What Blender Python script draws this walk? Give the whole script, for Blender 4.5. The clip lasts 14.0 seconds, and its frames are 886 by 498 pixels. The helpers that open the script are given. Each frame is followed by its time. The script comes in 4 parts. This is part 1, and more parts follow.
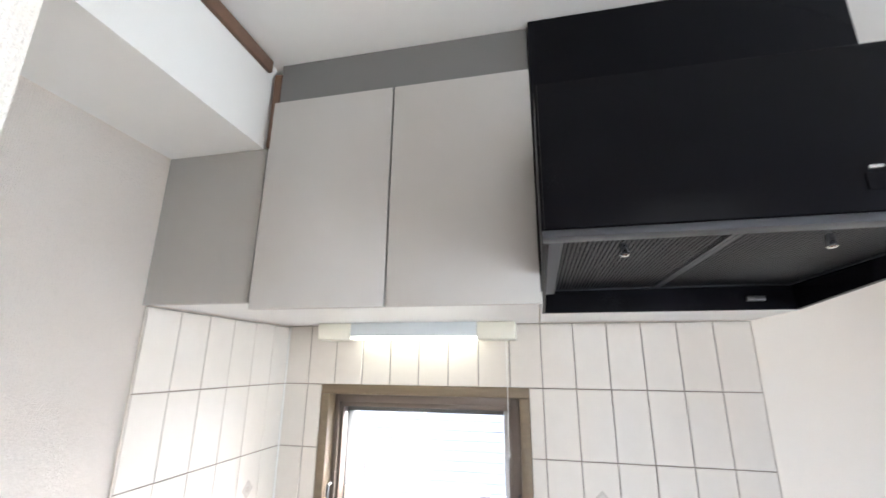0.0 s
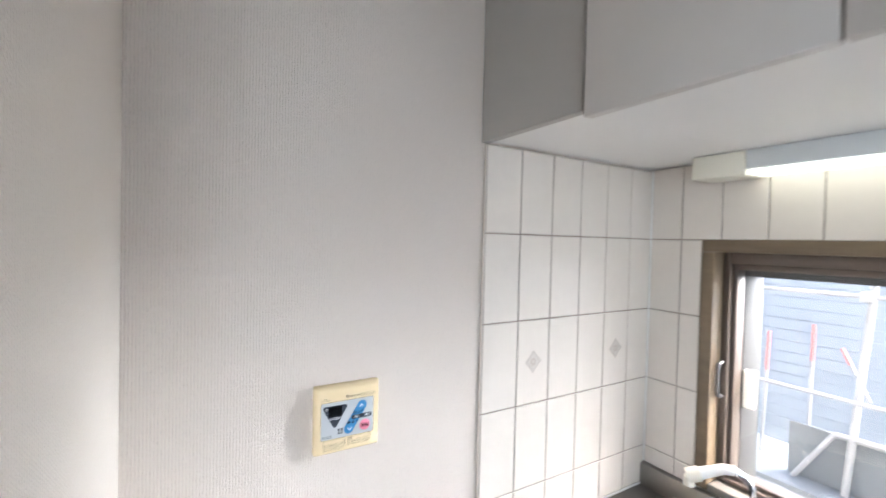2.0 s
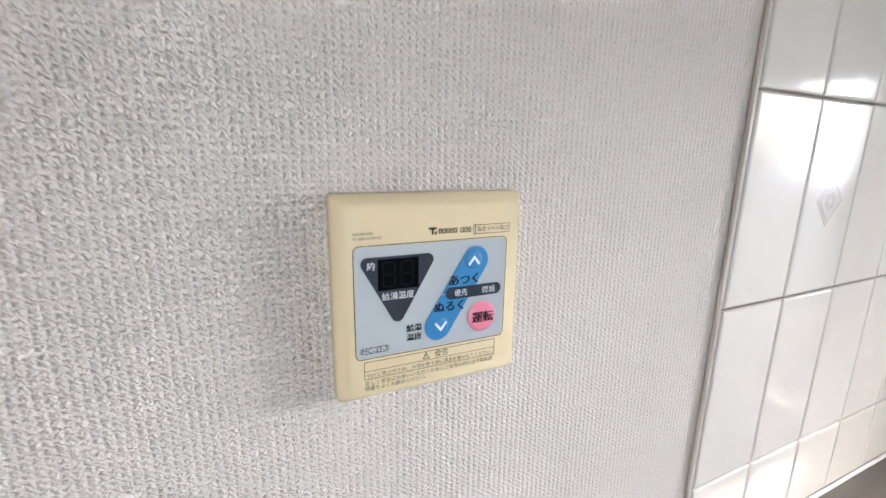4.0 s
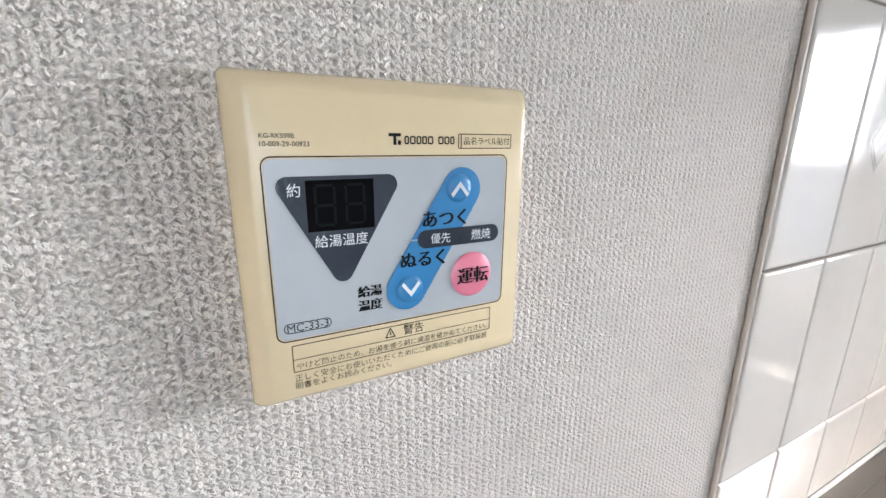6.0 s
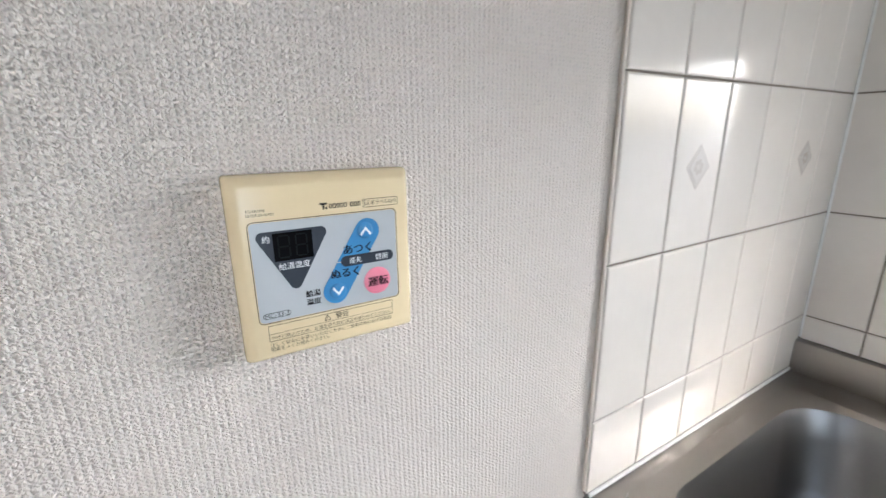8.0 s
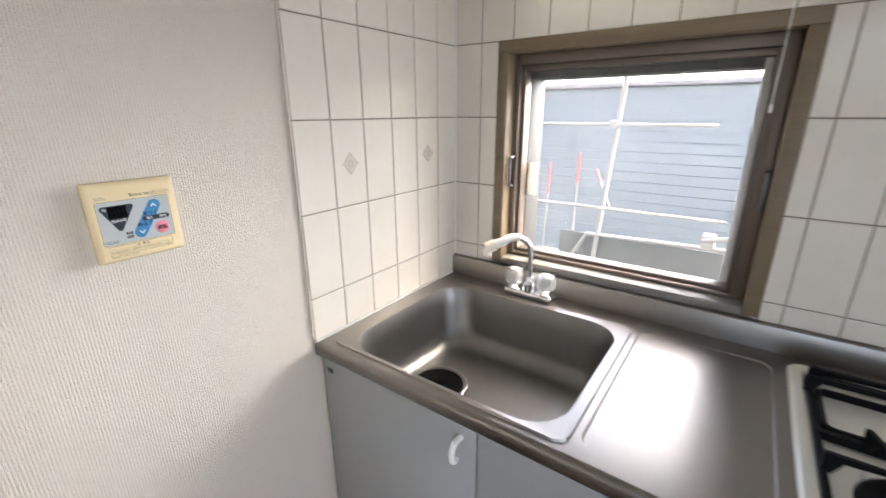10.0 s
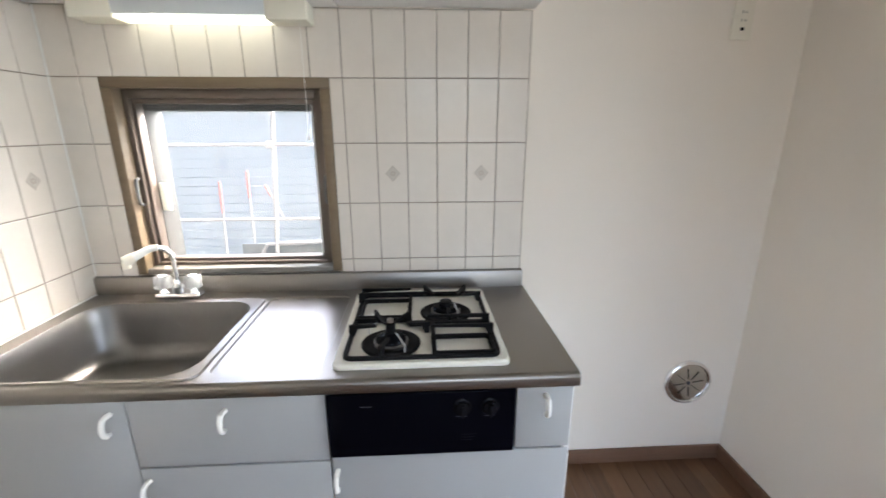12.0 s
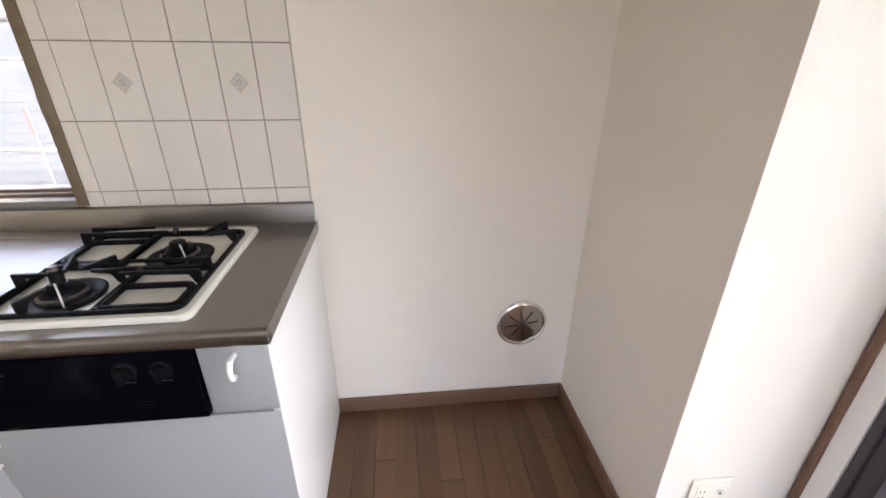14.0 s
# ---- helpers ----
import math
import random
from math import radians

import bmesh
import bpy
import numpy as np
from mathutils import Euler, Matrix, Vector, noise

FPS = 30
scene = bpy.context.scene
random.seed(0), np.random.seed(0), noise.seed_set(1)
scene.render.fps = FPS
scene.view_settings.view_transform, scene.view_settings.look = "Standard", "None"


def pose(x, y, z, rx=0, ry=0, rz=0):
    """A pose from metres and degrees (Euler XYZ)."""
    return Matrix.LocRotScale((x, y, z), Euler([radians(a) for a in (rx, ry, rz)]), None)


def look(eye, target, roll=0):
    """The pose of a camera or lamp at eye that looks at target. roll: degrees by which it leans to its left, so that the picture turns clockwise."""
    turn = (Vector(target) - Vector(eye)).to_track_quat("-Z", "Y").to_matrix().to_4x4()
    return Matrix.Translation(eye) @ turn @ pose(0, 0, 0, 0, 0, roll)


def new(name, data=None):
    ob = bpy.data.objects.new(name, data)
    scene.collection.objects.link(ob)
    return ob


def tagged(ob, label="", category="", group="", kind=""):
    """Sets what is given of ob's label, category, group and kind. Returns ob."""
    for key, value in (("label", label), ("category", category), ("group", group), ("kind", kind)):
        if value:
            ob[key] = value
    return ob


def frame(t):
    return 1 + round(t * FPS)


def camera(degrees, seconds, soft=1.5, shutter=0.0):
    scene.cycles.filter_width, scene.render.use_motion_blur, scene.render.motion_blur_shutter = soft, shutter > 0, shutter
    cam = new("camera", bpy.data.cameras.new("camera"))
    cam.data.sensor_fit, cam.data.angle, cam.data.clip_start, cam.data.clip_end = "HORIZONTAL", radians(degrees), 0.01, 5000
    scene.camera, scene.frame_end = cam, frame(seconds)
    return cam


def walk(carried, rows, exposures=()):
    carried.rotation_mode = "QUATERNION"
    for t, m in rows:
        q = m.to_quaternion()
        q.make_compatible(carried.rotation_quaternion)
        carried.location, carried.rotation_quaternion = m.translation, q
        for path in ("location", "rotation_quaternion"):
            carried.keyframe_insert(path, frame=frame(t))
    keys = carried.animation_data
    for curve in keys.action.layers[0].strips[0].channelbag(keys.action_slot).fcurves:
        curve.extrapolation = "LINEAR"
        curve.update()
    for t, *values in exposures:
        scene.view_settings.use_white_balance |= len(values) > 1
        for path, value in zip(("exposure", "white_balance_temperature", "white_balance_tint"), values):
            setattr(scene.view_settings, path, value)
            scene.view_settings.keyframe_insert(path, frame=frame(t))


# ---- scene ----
cam = camera(93.0, 14.0, shutter=0.3)
PATH = [
    (0, (0.886, -1.409, 1.605), (0.468, 0.475, 2.132), 0.5),
    (0.5, (0.881, -1.369, 1.583), (0.148, 0.438, 2.029), 1.2),
    (1, (0.881, -1.28, 1.579), (-0.251, 0.338, 1.893), 2.0),
    (1.5, (0.838, -1.202, 1.557), (-0.633, 0.145, 1.703), 2.1),
    (2, (0.749, -1.147, 1.515), (-0.971, -0.127, 1.476), 1.4),
    (2.5, (0.59, -1.103, 1.442), (-1.215, -0.26, 1.259), 0.6),
    (3, (0.425, -1.06, 1.385), (-1.374, -0.245, 1.072), 0.7),
    (3.5, (0.311, -1.026, 1.318), (-1.482, -0.229, 0.93), 0.7),
    (3.7, (0.277, -1.015, 1.297), (-1.507, -0.209, 0.89), 0.8),
    (5.8, (0.166, -0.966, 1.228), (-1.554, -0.073, 0.734), 0.4),
    (6, (0.168, -0.964, 1.23), (-1.552, -0.073, 0.73), 0.5),
    (6.5, (0.173, -0.964, 1.229), (-1.546, -0.075, 0.725), 0.4),
    (7, (0.184, -0.963, 1.235), (-1.531, -0.07, 0.726), 0.4),
    (7.2, (0.193, -0.967, 1.24), (-1.517, -0.063, 0.735), 0.2),
    (9.3, (0.583, -1.035, 1.332), (-0.826, 0.259, 0.745), -1.1),
    (9.5, (0.636, -1.058, 1.337), (-0.706, 0.303, 0.75), -1.0),
    (10, (0.776, -1.142, 1.348), (-0.338, 0.399, 0.729), -0.3),
    (10.5, (0.892, -1.238, 1.349), (0.038, 0.467, 0.747), -0.2),
    (11, (0.937, -1.348, 1.353), (0.445, 0.5, 0.765), 0.2),
    (11.5, (1.015, -1.417, 1.364), (0.857, 0.495, 0.8), -0.0),
    (12, (1.133, -1.452, 1.377), (1.241, 0.468, 0.829), -0.1),
    (12.5, (1.349, -1.485, 1.38), (1.609, 0.419, 0.828), -0.2),
    (13, (1.52, -1.458, 1.362), (1.851, 0.421, 0.76), 0.2),
    (13.5, (1.659, -1.364, 1.342), (1.955, 0.485, 0.639), 0.4),
    (14, (1.773, -1.299, 1.308), (1.967, 0.505, 0.466), 0.4),
]
EXPOSURES = [(0.0, 4.42, 6000, 8), (1.0, 4.2, 5950, 8), (2.0, 3.74, 5900, 8), (2.5, 3.64, 5900, 7), (3.5, 3.45, 5900, 7), (6.5, 3.28, 5900, 8), (9.5, 3.40, 6050, 6), (10.5, 3.46, 6750, 9), (11.0, 3.52, 6900, 10), (12.0, 3.77, 6350, 6), (13.0, 3.82, 6550, 9), (14.0, 3.88, 6850, 13)]
walk(cam, [(t, look(eye, target, roll)) for t, eye, target, roll in PATH], EXPOSURES)

# ---- world and light ----
world = bpy.data.worlds.new("sky")
scene.world = world
world.use_nodes = True
wn = world.node_tree.nodes
sky = wn.new("ShaderNodeTexSky")
sky.sky_type = "NISHITA"
sky.sun_disc = False
sky.sun_elevation = radians(48)
sky.sun_rotation = radians(40)
sky.air_density, sky.dust_density, sky.ozone_density = 0.7, 6.0, 0.6
wn["Background"].inputs["Strength"].default_value = 0.15
world.node_tree.links.new(sky.outputs[0], wn["Background"].inputs["Color"])


def lamp(name, kind, m, energy, color, size=None, size_y=None, angle=None):
    data = bpy.data.lights.new(name, kind)
    data.energy, data.color = energy, color
    if size:
        data.shape, data.size, data.size_y = "RECTANGLE", size, size_y
    if angle:
        data.angle = radians(angle)
    ob = new(name, data)
    ob.matrix_world = m
    return ob


lamp("sun", "SUN", look((4.30, 5.13, 7.43), (0, 0, 0)), 0.03, (1.0, 0.97, 0.92), angle=40)
# daylight of the balcony window
lamp("balcony_daylight", "AREA", look((3.9, -1.60, 1.05), (0, -1.3, 1.45)), 3.1, (0.91, 0.965, 1.0), 2.0, 2.0)
# added fill in an unseen far opening, tinted warm like bounced room light
lamp("room_daylight_fill", "AREA", look((1.6, -3.40, 1.15), (1.6, 0, 1.1)), 0.75, (1.0, 0.97, 0.93), 1.2, 1.6)
# added lamp, out of view: boosts the daylight down the gap between the houses, slanting in by the kitchen window
lamp("gap_daylight_fill", "AREA", look((3.1, 9.0, 2.5), (0.0, -0.9, 1.18)), 62.0, (0.97, 0.98, 1.0), 2.4, 3.0)


# ---- materials ----
def nodes_of(name):
    m = bpy.data.materials.new(name)
    m.use_nodes = True
    nt = m.node_tree
    return m, nt, nt.nodes["Principled BSDF"]


def math_node(nt, op, a, b=None, c=None):
    n = nt.nodes.new("ShaderNodeMath")
    n.operation = op
    for i, v in enumerate((a, b, c)):
        if v is None:
            continue
        if isinstance(v, (int, float)):
            n.inputs[i].default_value = v
        else:
            nt.links.new(v, n.inputs[i])
    return n.outputs[0]


def coords(nt, scale=(1, 1, 1)):
    tc = nt.nodes.new("ShaderNodeTexCoord")
    mp = nt.nodes.new("ShaderNodeMapping")
    mp.inputs["Scale"].default_value = scale
    nt.links.new(tc.outputs["Object"], mp.inputs[0])
    return mp.outputs[0]


def noise_node(nt, vec, scale, detail=4, rough=0.55):
    n = nt.nodes.new("ShaderNodeTexNoise")
    n.inputs["Scale"].default_value = scale
    n.inputs["Detail"].default_value = detail
    n.inputs["Roughness"].default_value = rough
    nt.links.new(vec, n.inputs["Vector"])
    return n.outputs["Fac"]


def ramp(nt, fac, stops):
    r = nt.nodes.new("ShaderNodeValToRGB")
    e = r.color_ramp.elements
    e[0].position, e[0].color = stops[0][0], (*stops[0][1], 1)
    e[1].position, e[1].color = stops[-1][0], (*stops[-1][1], 1)
    for p, c in stops[1:-1]:
        e.new(p).color = (*c, 1)
    nt.links.new(fac, r.inputs[0])
    return r.outputs[0]


def bump(nt, bsdf, height, dist, strength=1.0):
    b = nt.nodes.new("ShaderNodeBump")
    b.inputs["Distance"].default_value = dist
    b.inputs["Strength"].default_value = strength
    nt.links.new(height, b.inputs["Height"])
    nt.links.new(b.outputs[0], bsdf.inputs["Normal"])


def shade(c, k):
    return tuple(min(1.0, v * k) for v in c)


def surf(name, color, rough=0.5, metal=0.0, vary=0.06, scale=6.0, grain=120.0, relief=0.0, stretch=(1, 1, 1), gloss=0.5, rough_vary=0.08, coat=0.0, piece=False):
    """Paint, plastic, metal or stone: two scales of colour change, uneven gloss and fine relief."""
    m, nt, b = nodes_of(name)
    v = coords(nt, stretch)
    if piece:
        info = nt.nodes.new("ShaderNodeObjectInfo")
        off = nt.nodes.new("ShaderNodeVectorMath")
        off.operation = "ADD"
        nt.links.new(v, off.inputs[0])
        nt.links.new(math_node(nt, "MULTIPLY", info.outputs["Random"], 23.0), off.inputs[1])
        v = off.outputs[0]
    big = noise_node(nt, v, scale, 3)
    small = noise_node(nt, v, grain, 4)
    mix = math_node(nt, "ADD", math_node(nt, "MULTIPLY", big, 0.65), math_node(nt, "MULTIPLY", small, 0.35))
    nt.links.new(ramp(nt, mix, [(0.3, shade(color, 1 - vary)), (0.7, shade(color, 1 + vary))]), b.inputs["Base Color"])
    b.inputs["Metallic"].default_value = metal
    b.inputs["Specular IOR Level"].default_value = gloss
    b.inputs["Coat Weight"].default_value = coat
    nt.links.new(math_node(nt, "ADD", math_node(nt, "MULTIPLY", mix, rough_vary * 2), rough - rough_vary), b.inputs["Roughness"])
    if relief:
        bump(nt, b, small, relief)
    return m


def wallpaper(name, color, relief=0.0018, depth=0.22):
    """Woven vinyl wallpaper: chains of raised knots in uneven vertical ribs, with shade painted into the pits between
    them.
    """
    m, nt, b = nodes_of(name)
    tc = nt.nodes.new("ShaderNodeTexCoord")
    sep = nt.nodes.new("ShaderNodeSeparateXYZ")
    nt.links.new(tc.outputs["Object"], sep.inputs[0])
    u = math_node(nt, "ADD", sep.outputs[0], sep.outputs[1])
    flat = nt.nodes.new("ShaderNodeCombineXYZ")
    nt.links.new(u, flat.inputs[0])
    nt.links.new(sep.outputs[2], flat.inputs[1])
    wob = noise_node(nt, flat.outputs[0], 150, 2)
    sway = noise_node(nt, flat.outputs[0], 340, 2)
    # two offset rows of knots, pushed out of line by the sway
    drift = noise_node(nt, flat.outputs[0], 310, 2)
    cu = math_node(nt, "MULTIPLY", math_node(nt, "ADD", u, math_node(nt, "MULTIPLY", sway, 0.0034)), math.pi / 0.0046)
    cv = math_node(nt, "MULTIPLY", math_node(nt, "ADD", sep.outputs[2], math_node(nt, "MULTIPLY", drift, 0.0075)), math.pi / 0.0037)
    sq = [math_node(nt, "POWER", math_node(nt, "ABSOLUTE", math_node(nt, op, c)), 1.6) for c in (cu, cv) for op in ("COSINE", "SINE")]
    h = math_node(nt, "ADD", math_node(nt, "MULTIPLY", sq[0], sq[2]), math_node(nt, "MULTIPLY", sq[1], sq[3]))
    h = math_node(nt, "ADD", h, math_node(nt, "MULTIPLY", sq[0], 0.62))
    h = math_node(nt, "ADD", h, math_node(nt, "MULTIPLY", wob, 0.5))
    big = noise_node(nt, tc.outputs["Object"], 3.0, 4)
    # colour follows the relief: shade in the pits is put into the base colour
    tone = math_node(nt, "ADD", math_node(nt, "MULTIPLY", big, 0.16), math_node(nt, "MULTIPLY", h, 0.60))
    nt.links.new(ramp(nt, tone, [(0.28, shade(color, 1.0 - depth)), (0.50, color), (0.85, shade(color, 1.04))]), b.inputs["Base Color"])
    b.inputs["Roughness"].default_value = 0.75
    b.inputs["Specular IOR Level"].default_value = 0.3
    bump(nt, b, h, relief)
    return m


def wood(name, light, dark, along="Y", rough=0.4, grain=14.0, per_piece=0.35, coat=0.0):
    """Wood with grain along one axis, each piece in a tone of its own."""
    m, nt, b = nodes_of(name)
    s = {"X": (0.06, 1, 1), "Y": (1, 0.06, 1), "Z": (1, 1, 0.06)}[along]
    v = coords(nt, s)
    info = nt.nodes.new("ShaderNodeObjectInfo")
    add = nt.nodes.new("ShaderNodeVectorMath")
    add.operation = "ADD"
    com = nt.nodes.new("ShaderNodeCombineXYZ")
    for i in range(3):
        nt.links.new(math_node(nt, "MULTIPLY", info.outputs["Random"], 17.0 + 9 * i), com.inputs[i])
    nt.links.new(v, add.inputs[0])
    nt.links.new(com.outputs[0], add.inputs[1])
    g1 = noise_node(nt, add.outputs[0], grain * 3, 6, 0.6)
    g2 = noise_node(nt, add.outputs[0], grain * 25, 3, 0.6)
    geo = nt.nodes.new("ShaderNodeNewGeometry")
    isl = math_node(nt, "FRACT", math_node(nt, "ADD", info.outputs["Random"], geo.outputs["Random Per Island"]))
    f = math_node(nt, "ADD", math_node(nt, "MULTIPLY", g1, 0.6), math_node(nt, "MULTIPLY", g2, 0.3))
    f = math_node(nt, "ADD", f, math_node(nt, "MULTIPLY", math_node(nt, "SUBTRACT", isl, 0.5), per_piece))
    nt.links.new(ramp(nt, f, [(0.2, dark), (0.75, light)]), b.inputs["Base Color"])
    nt.links.new(math_node(nt, "ADD", math_node(nt, "MULTIPLY", g2, 0.2), rough - 0.1), b.inputs["Roughness"])
    b.inputs["Coat Weight"].default_value = coat
    b.inputs["Coat Roughness"].default_value = 0.3
    bump(nt, b, g2, 0.0003)
    return m


def steel(name, color=(0.55, 0.54, 0.52), rough=0.3, along=(1, 30, 30)):
    """Brushed stainless steel with smears."""
    m, nt, b = nodes_of(name)
    brush = noise_node(nt, coords(nt, along), 30, 3, 0.6)
    smear = noise_node(nt, coords(nt), 5, 3, 0.5)
    tone = math_node(nt, "ADD", math_node(nt, "MULTIPLY", smear, 0.6), math_node(nt, "MULTIPLY", brush, 0.4))
    nt.links.new(ramp(nt, tone, [(0.3, shade(color, 0.92)), (0.7, color)]), b.inputs["Base Color"])
    b.inputs["Metallic"].default_value = 1.0
    nt.links.new(math_node(nt, "ADD", math_node(nt, "MULTIPLY", smear, 0.06), rough - 0.03), b.inputs["Roughness"])
    return m


def glass(name, color=(1, 1, 1), rough=0.0):
    m, nt, b = nodes_of(name)
    b.inputs["Base Color"].default_value = (*color, 1)
    b.inputs["Transmission Weight"].default_value = 1.0
    b.inputs["Roughness"].default_value = rough
    b.inputs["IOR"].default_value = 1.45
    return m


def glow(name, color, strength):
    m, nt, b = nodes_of(name)
    b.inputs["Base Color"].default_value = (0.9, 0.9, 0.88, 1)
    b.inputs["Emission Color"].default_value = (*color, 1)
    b.inputs["Emission Strength"].default_value = strength
    return m


def filmed(m):
    """Clear protective film over a surface: a thin glossy coat with loose crinkles."""
    nt = m.node_tree
    b = nt.nodes["Principled BSDF"]
    v = coords(nt)
    lump = noise_node(nt, v, 55, 2, 0.4)
    crease = math_node(nt, "ABSOLUTE", math_node(nt, "SUBTRACT", noise_node(nt, v, 120, 2, 0.5), 0.5))
    bp = nt.nodes.new("ShaderNodeBump")
    bp.inputs["Distance"].default_value = 0.0022
    nt.links.new(math_node(nt, "ADD", lump, math_node(nt, "MULTIPLY", crease, -0.8)), bp.inputs["Height"])
    nt.links.new(bp.outputs[0], b.inputs["Coat Normal"])
    b.inputs["Coat Weight"].default_value = 0.7
    b.inputs["Coat Roughness"].default_value = 0.06
    return m


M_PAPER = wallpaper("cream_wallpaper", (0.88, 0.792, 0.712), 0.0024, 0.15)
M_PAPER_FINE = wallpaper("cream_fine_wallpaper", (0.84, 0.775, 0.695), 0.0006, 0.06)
M_CEIL = surf("ceiling_paper", (0.88, 0.86, 0.82), 0.85, vary=0.02, grain=400, relief=0.0006, gloss=0.2)
M_TILE = surf("glazed_tile", (0.70, 0.645, 0.582), 0.12, vary=0.025, scale=14, grain=60, relief=0.00015, rough_vary=0.03, gloss=0.3, piece=True)
M_MOTIF = surf("tile_motif_glaze", (0.485, 0.425, 0.37), 0.2, vary=0.10, grain=500)
M_MOTIF_L = surf("tile_motif_light", (0.575, 0.53, 0.48), 0.2, vary=0.05, grain=500)
M_GROUT = surf("grout", (0.225, 0.188, 0.152), 0.9, vary=0.15, grain=300, relief=0.0004, gloss=0.2)
M_DOORF = surf("grey_laminate", (0.345, 0.352, 0.355), 0.42, vary=0.03, scale=3, grain=900, relief=0.00006)
# base-unit laminate again, lightened in colour for light the wall cabinet lacks
M_UPPER = surf("grey_laminate_brightened", (0.56, 0.537, 0.508), 0.42, vary=0.03, scale=3, grain=900, relief=0.00006)
# side filler: door laminate taken a tone darker
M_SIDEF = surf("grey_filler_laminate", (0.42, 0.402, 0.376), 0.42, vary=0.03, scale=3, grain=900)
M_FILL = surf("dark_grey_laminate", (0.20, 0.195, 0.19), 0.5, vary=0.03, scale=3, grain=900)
M_WHITEL = surf("white_laminate", (0.80, 0.79, 0.77), 0.4, vary=0.02, scale=4, grain=500)
M_BLACK = surf("black_enamel", (0.006, 0.006, 0.008), 0.25, vary=0.04, scale=5, grain=300, relief=0.00002, gloss=0.07)
M_BLACKG = surf("black_glass_panel", (0.002, 0.002, 0.004), 0.08, vary=0.1, rough_vary=0.03, gloss=0.025)
M_BLACKM = surf("matt_black_iron", (0.006, 0.006, 0.007), 0.5, vary=0.3, gloss=0.12, grain=500, relief=0.0002)
M_FILTER = surf("filter_mesh_grey", (0.009, 0.0095, 0.013), 0.45, metal=0.6, vary=0.1)
M_RIM = surf("grey_metal_rim", (0.070, 0.072, 0.084), 0.4, metal=0.5, vary=0.08)
M_STEEL = steel("worktop_steel", (0.292, 0.270, 0.250), 0.33)
M_BOWL = steel("bowl_steel", (0.22, 0.212, 0.203), 0.38, (8, 8, 8))
M_CHROME = surf("chrome", (0.82, 0.82, 0.83), 0.10, metal=1.0, vary=0.03, rough_vary=0.04)
M_POLISH = surf("polished_steel", (0.50, 0.47, 0.44), 0.13, metal=1.0, vary=0.05, rough_vary=0.04, relief=0.00004, grain=40)
M_PIN = surf("bare_metal_pin", (0.74, 0.73, 0.72), 0.4, metal=0.5, vary=0.08)
M_CAULK = surf("pale_sealant", (0.62, 0.55, 0.475), 0.55, vary=0.06, grain=300)
M_BRONZE = surf("bronze_aluminium", (0.175, 0.140, 0.115), 0.42, metal=0.55, vary=0.05, grain=400)
M_CASE = wood("window_casing_wood", (0.242, 0.180, 0.112), (0.150, 0.108, 0.066), "X", 0.45, per_piece=0.1)
M_TRIM = wood("brown_trim_wood", (0.225, 0.126, 0.078), (0.125, 0.066, 0.041), "X", 0.5, per_piece=0.1)
M_FLOOR = wood("floor_wood", (0.168, 0.085, 0.040), (0.076, 0.035, 0.016), "Y", 0.42, per_piece=0.3, coat=0.05)
M_CREAM = surf("cream_plastic", (0.79, 0.745, 0.64), 0.35, vary=0.02)
M_WHITE = surf("white_plastic", (0.82, 0.81, 0.78), 0.3, vary=0.02)
M_ENAMEL = surf("cream_enamel", (0.80, 0.78, 0.70), 0.16, vary=0.03, rough_vary=0.04)
M_LAMPEND = surf("lamp_end_plastic", (0.80, 0.77, 0.66), 0.4, vary=0.02)
M_LAMPGREY = surf("lamp_grey_cover", (0.66, 0.70, 0.72), 0.4, vary=0.02)
M_TUBE = glow("lamp_diffuser_lit", (1.0, 0.98, 0.78), 0.20)
M_GLASS = glass("window_glass")
M_ACRYL = glass("clear_acrylic", (0.90, 0.92, 0.93), 0.22)
M_ACRYL.node_tree.nodes["Principled BSDF"].inputs["Transmission Weight"].default_value = 0.82
M_LATCH = surf("grey_latch_metal", (0.16, 0.16, 0.16), 0.35, metal=0.7, vary=0.05)
M_BURN = surf("burnt_metal", (0.13, 0.12, 0.11), 0.4, metal=0.8, vary=0.15)
M_RUBBER = surf("black_rubber", (0.005, 0.005, 0.005), 0.7, vary=0.2, gloss=0.04)
M_BEIGE = surf("beige_panel", (0.76, 0.62, 0.39), 0.17, vary=0.03, grain=200)
M_FACE = filmed(surf("silver_grey_sheet", (0.48, 0.50, 0.515), 0.35, vary=0.03))
M_DARKBLUE = filmed(surf("slate_print", (0.033, 0.041, 0.055), 0.35, vary=0.05, gloss=0.2))
M_BLUE = filmed(surf("blue_button", (0.045, 0.235, 0.50), 0.35, vary=0.04))
M_PINK = filmed(surf("pink_button", (0.80, 0.23, 0.32), 0.35, vary=0.04))
M_INK = surf("black_ink", (0.010, 0.010, 0.010), 0.4, gloss=0.15)
M_BROWNINK = surf("brown_ink", (0.045, 0.033, 0.024), 0.5, gloss=0.2)
M_LCD = surf("display_window", (0.004, 0.004, 0.005), 0.08, gloss=0.12)
M_SEG = surf("unlit_segment", (0.009, 0.012, 0.012), 0.2, gloss=0.12)
M_PRINTW = surf("white_print", (0.80, 0.80, 0.80), 0.35)
M_SIDING = surf("blue_grey_siding", (0.238, 0.28, 0.318), 0.6, vary=0.06, scale=2, grain=40)
M_POLE = surf("white_pipe", (0.25, 0.255, 0.26), 0.4, vary=0.04)
M_RED = surf("red_tape", (0.42, 0.15, 0.15), 0.5)
M_ROOF = surf("grey_roof", (0.30, 0.30, 0.32), 0.7, vary=0.1)
